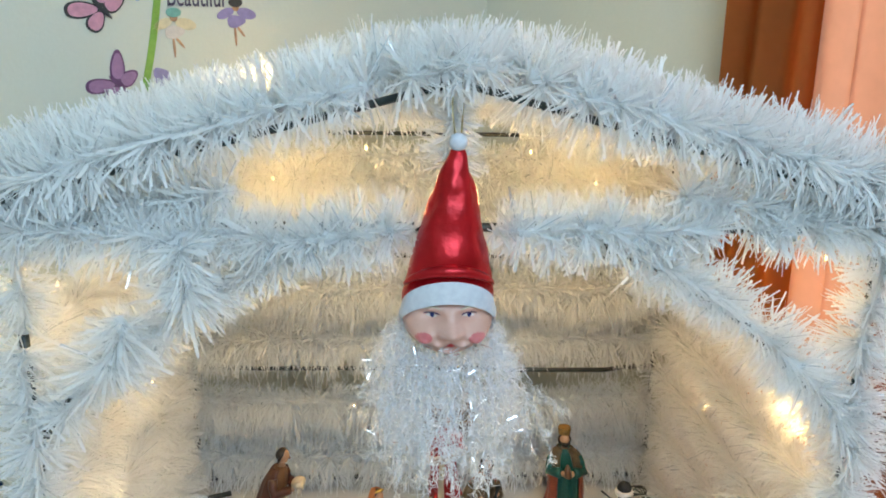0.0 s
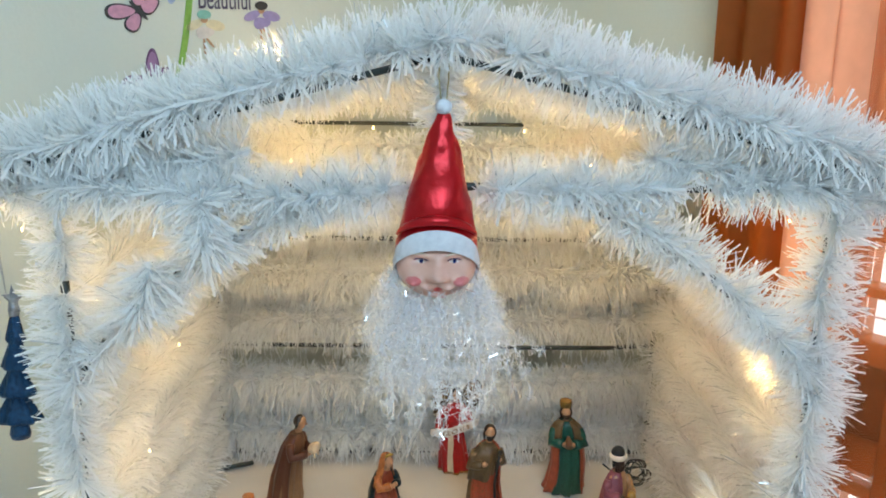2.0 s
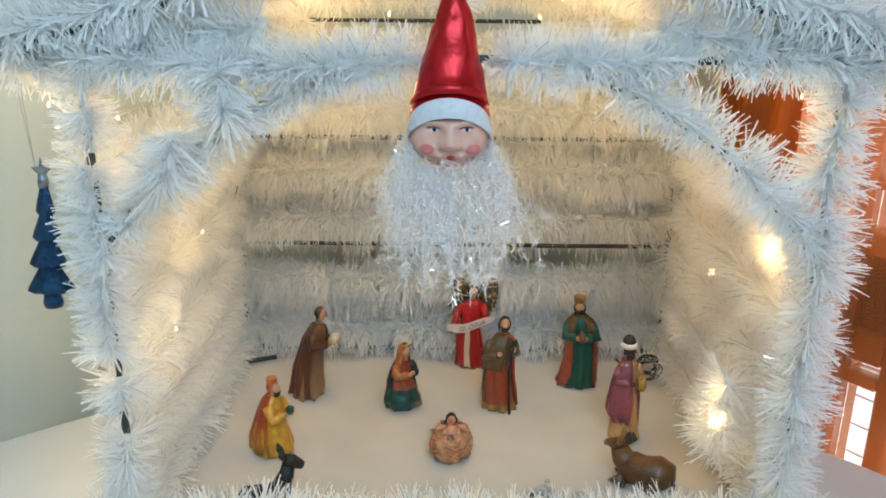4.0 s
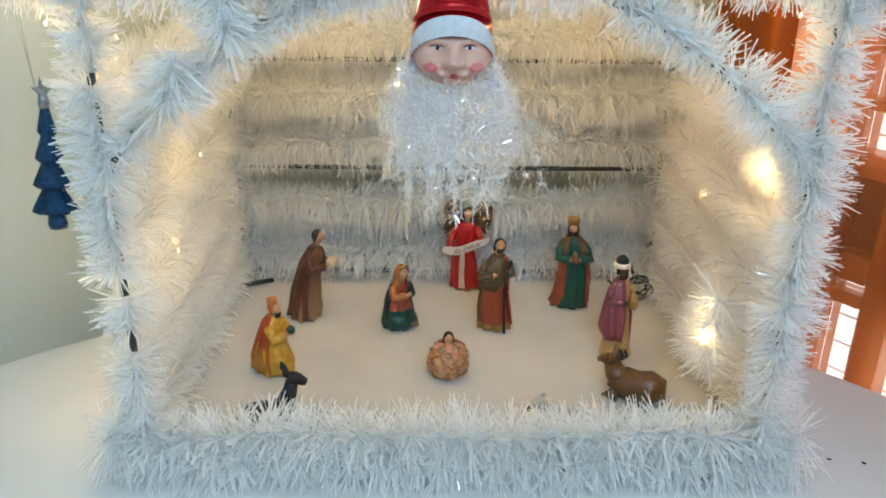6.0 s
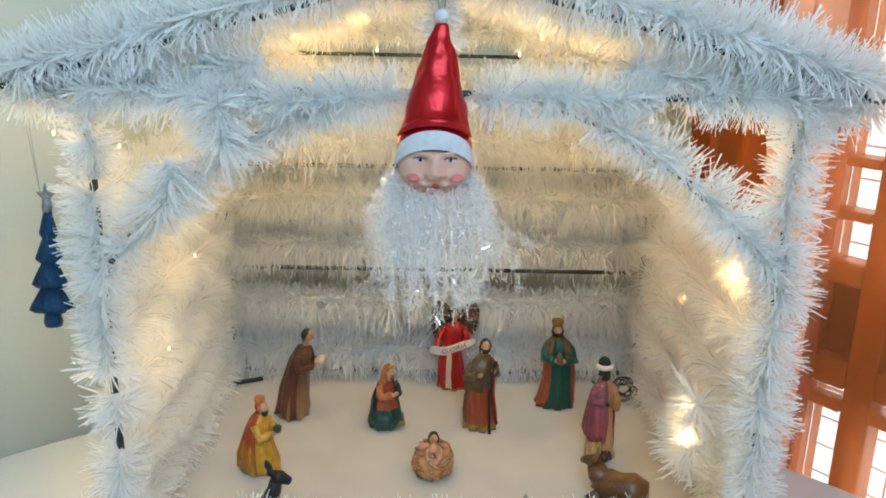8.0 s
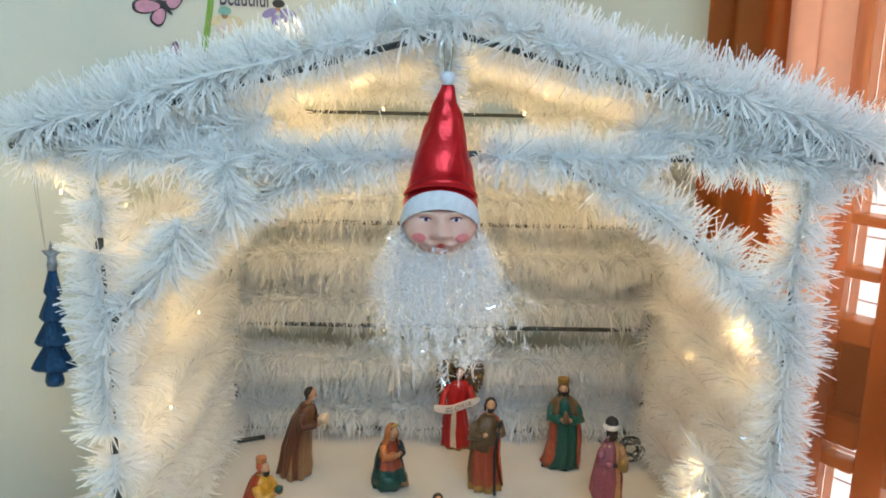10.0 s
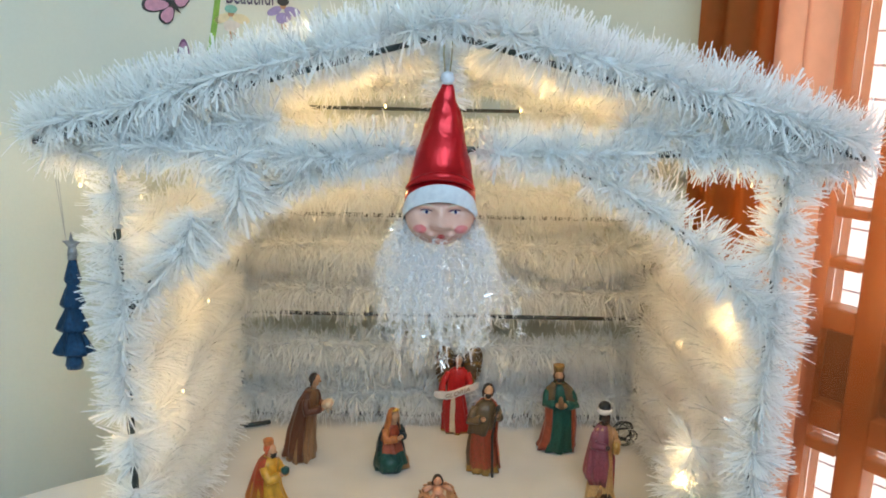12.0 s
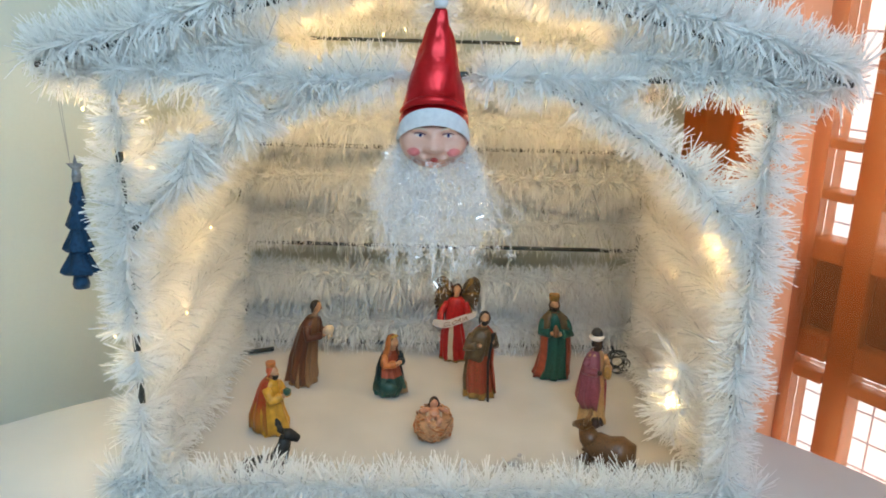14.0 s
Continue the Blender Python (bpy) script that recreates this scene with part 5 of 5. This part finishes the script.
# king kneeling in yellow
bm = bmesh.new()
gown(bm, [(0, 0.003, 0, 0.0185, 0.0225), (0, 0.003, 0.005, 0.0205, 0.0245), (0, 0.003, 0.014, 0.0200, 0.0240), (0, 0.004, 0.030, 0.0175, 0.0190), (0, 0.004, 0.046, 0.0155, 0.0150), (0, 0.003, 0.057, 0.0145, 0.0125), (0, 0.001, 0.067, 0.0115, 0.0100), (0, 0, 0.073, 0.0055, 0.0055)],
     lambda k, a: 0, 0.09, 8, 0.2)
drape(bm, [(0, 0.004, 0.006, 0.0225, 0.0270), (0, 0.005, 0.022, 0.0208, 0.0245), (0, 0.005, 0.040, 0.0180, 0.0185), (0, 0.004, 0.056, 0.0160, 0.0145), (0, 0.002, 0.067, 0.0125, 0.0112), (0, 0.001, 0.073, 0.0070, 0.0070)],
      FACING + 1.15, FACING + 2 * math.pi - 1.15, 1, 0.0016, 0.07, 9)
head(bm, (0, -0.003, 0.0815), 0.0080, 4, 6, 3)
limb(bm, [(-0.0075, 0.001, 0.0855), (0, -0.0055, 0.0875), (0.0075, 0.001, 0.0855)], [0.0016, 0.0020, 0.0016], 6, 8)
crown(bm, 0.0880, 0.0058, 2)
for side in (-1, 1):
    arm(bm, (side * 0.0115, 0, 0.063), (side * 0.0150, -0.009, 0.049), (side * 0.003, -0.0215, 0.055), 0.0054, 0, 4)
loft(bm, [(0, -0.024, 0.055, 0.0034, 0.0034), (0, -0.024, 0.058, 0.0050, 0.0048), (0, -0.024, 0.062, 0.0054, 0.0050), (0, -0.024, 0.064, 0.0024, 0.0024)], 5, 14)
place("kneeling_king_figurine", bm, [YELLOW, RED_SHOULDER, ORANGE, HAIR, SKIN, DEEP_GREEN, ORANGE_RED], "painted kneeling king figurine in yellow and red", (-0.207, 0.182), 66)

# angel with a banner
bm = bmesh.new()
H, w = 0.128, 0.0205
gown(bm, body_rings(H, w, 0.62), lambda k, a: 1 if k < 1 else (5 if k < 5 and abs(a - FACING - 2 * math.pi + 0.22) < 0.26 else 0), 0.13, 8, 0.5)
head(bm, (-0.001, -0.003, H * 0.880), H * 0.056, 4, 3, None, 1.2)
for side in (-1, 1):
    arm(bm, (side * w * 0.64, 0, H * 0.715), (side * w * 1.02, -w * 0.25, H * 0.575), (side * w * 0.95, -w * 1.02, H * 0.545 + side * 0.006), w * 0.24, 0, 4)
    # a wing: a rounded blade under overlapping feathers
    blob(bm, (side * 0.0185, 0.014, H * 0.775), (0.0150, 0.0024, 0.0290), 2, Matrix.Rotation(side * 0.22, 3, "Y"), 20, 14)
    for k in range(10):
        q = k / 9
        root = Vector((side * (0.005 + 0.007 * (1 - q)), 0.0115, H * (0.82 - 0.08 * q)))
        tip = Vector((side * (0.016 + 0.0175 * math.sin(math.pi * (0.10 + 0.72 * q))), 0.0115, H * (0.985 - 0.43 * q)))
        limb(bm, [root, root.lerp(tip, 0.55) + Vector((side * 0.002, -0.001, 0.003)), tip], [0.0028, 0.0042, 0.0020], 8 if k in (0, 4, 9) else 2, 8)
grid = []
for k in range(25):
    q = -1 + 2 * k / 24
    px, py = 0.031 * q, -0.0275 + 0.006 * q * q
    pz = H * 0.545 + 0.009 * q + 0.004 * q * q + 0.001 * math.sin(5 * q)
    tall = 0.0060 * (1 - 0.35 * abs(q) ** 4)
    grid.append((bm.verts.new((px, py, pz - tall)), bm.verts.new((px, py, pz + tall)), bm.verts.new((px, py + 0.002, pz + tall)), bm.verts.new((px, py + 0.002, pz - tall))))
for a, b in zip(grid, grid[1:]):
    for i in range(4):
        bm.faces.new((a[i], b[i], b[(i + 1) % 4], a[(i + 1) % 4])).material_index = 6
bm.faces.new(grid[0]).material_index = 6
bm.faces.new(grid[-1][::-1]).material_index = 6
word = letters("GLORIA", 0.0098)
mid = sum(v.co.x for v in word.verts) / len(word.verts)
index = {}
for v in word.verts:
    x = v.co.x - mid
    q = x / 0.031
    index[v] = bm.verts.new((x, -0.0283 + 0.006 * q * q - v.co.z, H * 0.545 + 0.009 * q + 0.004 * q * q + 0.001 * math.sin(5 * q) + v.co.y - 0.0034))
for f in word.faces:
    bm.faces.new([index[v] for v in f.verts]).material_index = 7
word.free()
place("angel_figurine", bm, [RED_GOWN, OLD_GOLD, KHAKI, HAIR, SKIN, CREAM, PALE, TAN, OLD_GOLD], "painted angel figurine in red holding a pale lettered banner", (0.025, 0.412), -2, 1.0, 0.0, -0.003)

# baby in a woven crib
bm = bmesh.new()
rng = random.Random(8)
loft(bm, [(0, 0, 0, 0.017, 0.016), (0, 0, 0.005, 0.0225, 0.022), (0, 0, 0.016, 0.0262, 0.0250), (0, 0, 0.028, 0.0258, 0.0245), (0, 0.002, 0.033, 0.0215, 0.0205), (0, 0.002, 0.031, 0.016, 0.015)], 0, 34, 0.04, 11)
for k in range(110):
    a, z = rng.uniform(0, 2 * math.pi), rng.uniform(0.004, 0.034)
    r = 0.0250 - 0.22 * abs(z - 0.018) + 0.001
    p = Vector((r * math.cos(a), r * math.sin(a) * 0.95, z + 0.004 * max(0, math.sin(a)) * (z > 0.026)))
    t = Vector((-math.sin(a), math.cos(a), rng.uniform(-0.9, 0.9))).normalized() * rng.uniform(0.004, 0.008)
    limb(bm, [p - t, p + p.normalized() * 0.0016, p + t], [0.0009, 0.0017, 0.0009], (0, 0, 5, 1)[k % 4], 6)
blob(bm, (0, 0.002, 0.033), (0.012, 0.014, 0.0075), 2)
limb(bm, [(0, 0.006, 0.036), (0, -0.004, 0.037), (0, -0.012, 0.034)], [0.0065, 0.0075, 0.0060], 4, 12)
head(bm, (0, 0.0115, 0.0445), 0.0078, 4, 3)
for side in (-1, 1):
    limb(bm, [(side * 0.006, 0.006, 0.038), (side * 0.013, 0.001, 0.0405), (side * 0.0195, -0.003, 0.0395)], [0.0038, 0.0036, 0.0028], 4, 8)
    limb(bm, [(side * 0.004, -0.010, 0.035), (side * 0.009, -0.017, 0.034), (side * 0.005, -0.022, 0.029)], [0.0042, 0.0040, 0.0028], 4, 8)
place("baby_in_crib_figurine", bm, [STRAW, TAN, CREAM, HAIR, ROSY_SKIN, ORANGE], "painted baby figurine lying in a woven crib", (-0.003, 0.176), 0, 0.91)


# animals
def lying_beast(mats, label, name, at, yaw, scale, ears, slim, turn):
    """A beast lying down, its neck raised and its muzzle turned aside."""
    bm = bmesh.new()
    limb(bm, [(-0.040, 0, 0.012), (-0.034, 0, 0.018), (-0.022, 0, 0.0215), (-0.006, 0, 0.0195), (0.010, 0, 0.0215), (0.022, 0, 0.023)],
         [0.006 * slim, 0.0155 * slim, 0.0195 * slim, 0.0180 * slim, 0.0178 * slim, 0.0125 * slim], 0, 20)
    blob(bm, (-0.025, 0.004, 0.021), (0.0165, 0.0165 * slim, 0.0175), 0)
    blob(bm, (-0.018, 0, 0.034), (0.013, 0.008, 0.0060), 1)
    limb(bm, [(0.012, 0, 0.024), (0.022, 0, 0.034), (0.027, turn * 0.002, 0.045)], [0.0145 * slim, 0.0122 * slim, 0.0090 * slim], 0, 14)
    limb(bm, [(0.024, 0, 0.049), (0.032, turn * 0.004, 0.0480), (0.039, turn * 0.008, 0.0450), (0.044, turn * 0.011, 0.0425)], [0.0080, 0.0086, 0.0066, 0.0050], 0, 14)
    blob(bm, (0.0450, turn * 0.0115, 0.0418), (0.0042, 0.0052, 0.0045), 2)
    for side in (-1, 1):
        limb(bm, [(0.027, side * 0.006, 0.054), (0.025, side * 0.0105, 0.055 + ears * 0.5), (0.024, side * 0.0125, 0.055 + ears)], [0.0026, 0.0036, 0.0010], 1, 8)
        blob(bm, (0.0345, side * 0.0070 + turn * 0.004, 0.0515), (0.0012, 0.0012, 0.0012), 2, None, 8, 6)
        limb(bm, [(0.014, side * 0.012 * slim, 0.014), (0.027, side * 0.013 * slim, 0.0065), (0.013, side * 0.015 * slim, 0.0045)], [0.0080, 0.0066, 0.0042], 0, 10)
        limb(bm, [(-0.026, side * 0.013 * slim, 0.015), (-0.012, side * 0.018 * slim, 0.008), (-0.026, side * 0.019 * slim, 0.0045)], [0.0100, 0.0072, 0.0042], 0, 10)
    limb(bm, [(-0.041, 0.002, 0.020), (-0.044, 0.007, 0.010), (-0.038, 0.013, 0.004)], [0.0022, 0.0018, 0.0026], 2, 8)
    return place(name, bm, mats, label, at, yaw, scale)


lying_beast([OX_HIDE, OX_PATCH, HAIR], "painted brown ox figurine lying down", "ox_figurine", (0.202, 0.124), 156, 0.88, 0.015, 1.15, -1)
bm = bmesh.new()
limb(bm, [(-0.050, 0, 0.026), (-0.042, 0, 0.032), (-0.018, 0, 0.030), (0.002, 0, 0.032), (0.010, 0, 0.036)], [0.008, 0.014, 0.0135, 0.0135, 0.010], 0, 14)
limb(bm, [(0.000, 0, 0.034), (0.009, 0, 0.054), (0.012, 0, 0.068)], [0.0130, 0.0100, 0.0082], 0, 12)
limb(bm, [(0.008, 0, 0.0735), (0.017, 0, 0.0715), (0.024, 0, 0.0665), (0.029, 0, 0.0630)], [0.0080, 0.0086, 0.0066, 0.0052], 0, 12)
for side in (-1, 1):
    limb(bm, [(0.007, side * 0.005, 0.078), (0.003, side * 0.0085, 0.086), (0.001, side * 0.0095, 0.093)], [0.0028, 0.0046, 0.0016], 0, 8)
    for x in (-0.042, 0.000):
        limb(bm, [(x, side * 0.008, 0.030), (x + 0.002, side * 0.008, 0.016), (x, side * 0.008, 0.0)], [0.0075, 0.0042, 0.0046], 0, 8)
limb(bm, [(-0.055, 0, 0.032), (-0.061, 0, 0.022), (-0.060, 0, 0.012)], [0.0020, 0.0018, 0.0028], 0, 8)
place("donkey_figurine", bm, [BLACK], "painted black donkey figurine standing behind the tinsel", (-0.178, 0.066), 20, 0.82)
lying_beast([GREY, GREY, KHAKI], "painted pale grey sheep figurine lying down", "sheep_figurine", (0.112, 0.062), 172, 0.70, 0.002, 1.15, 1)
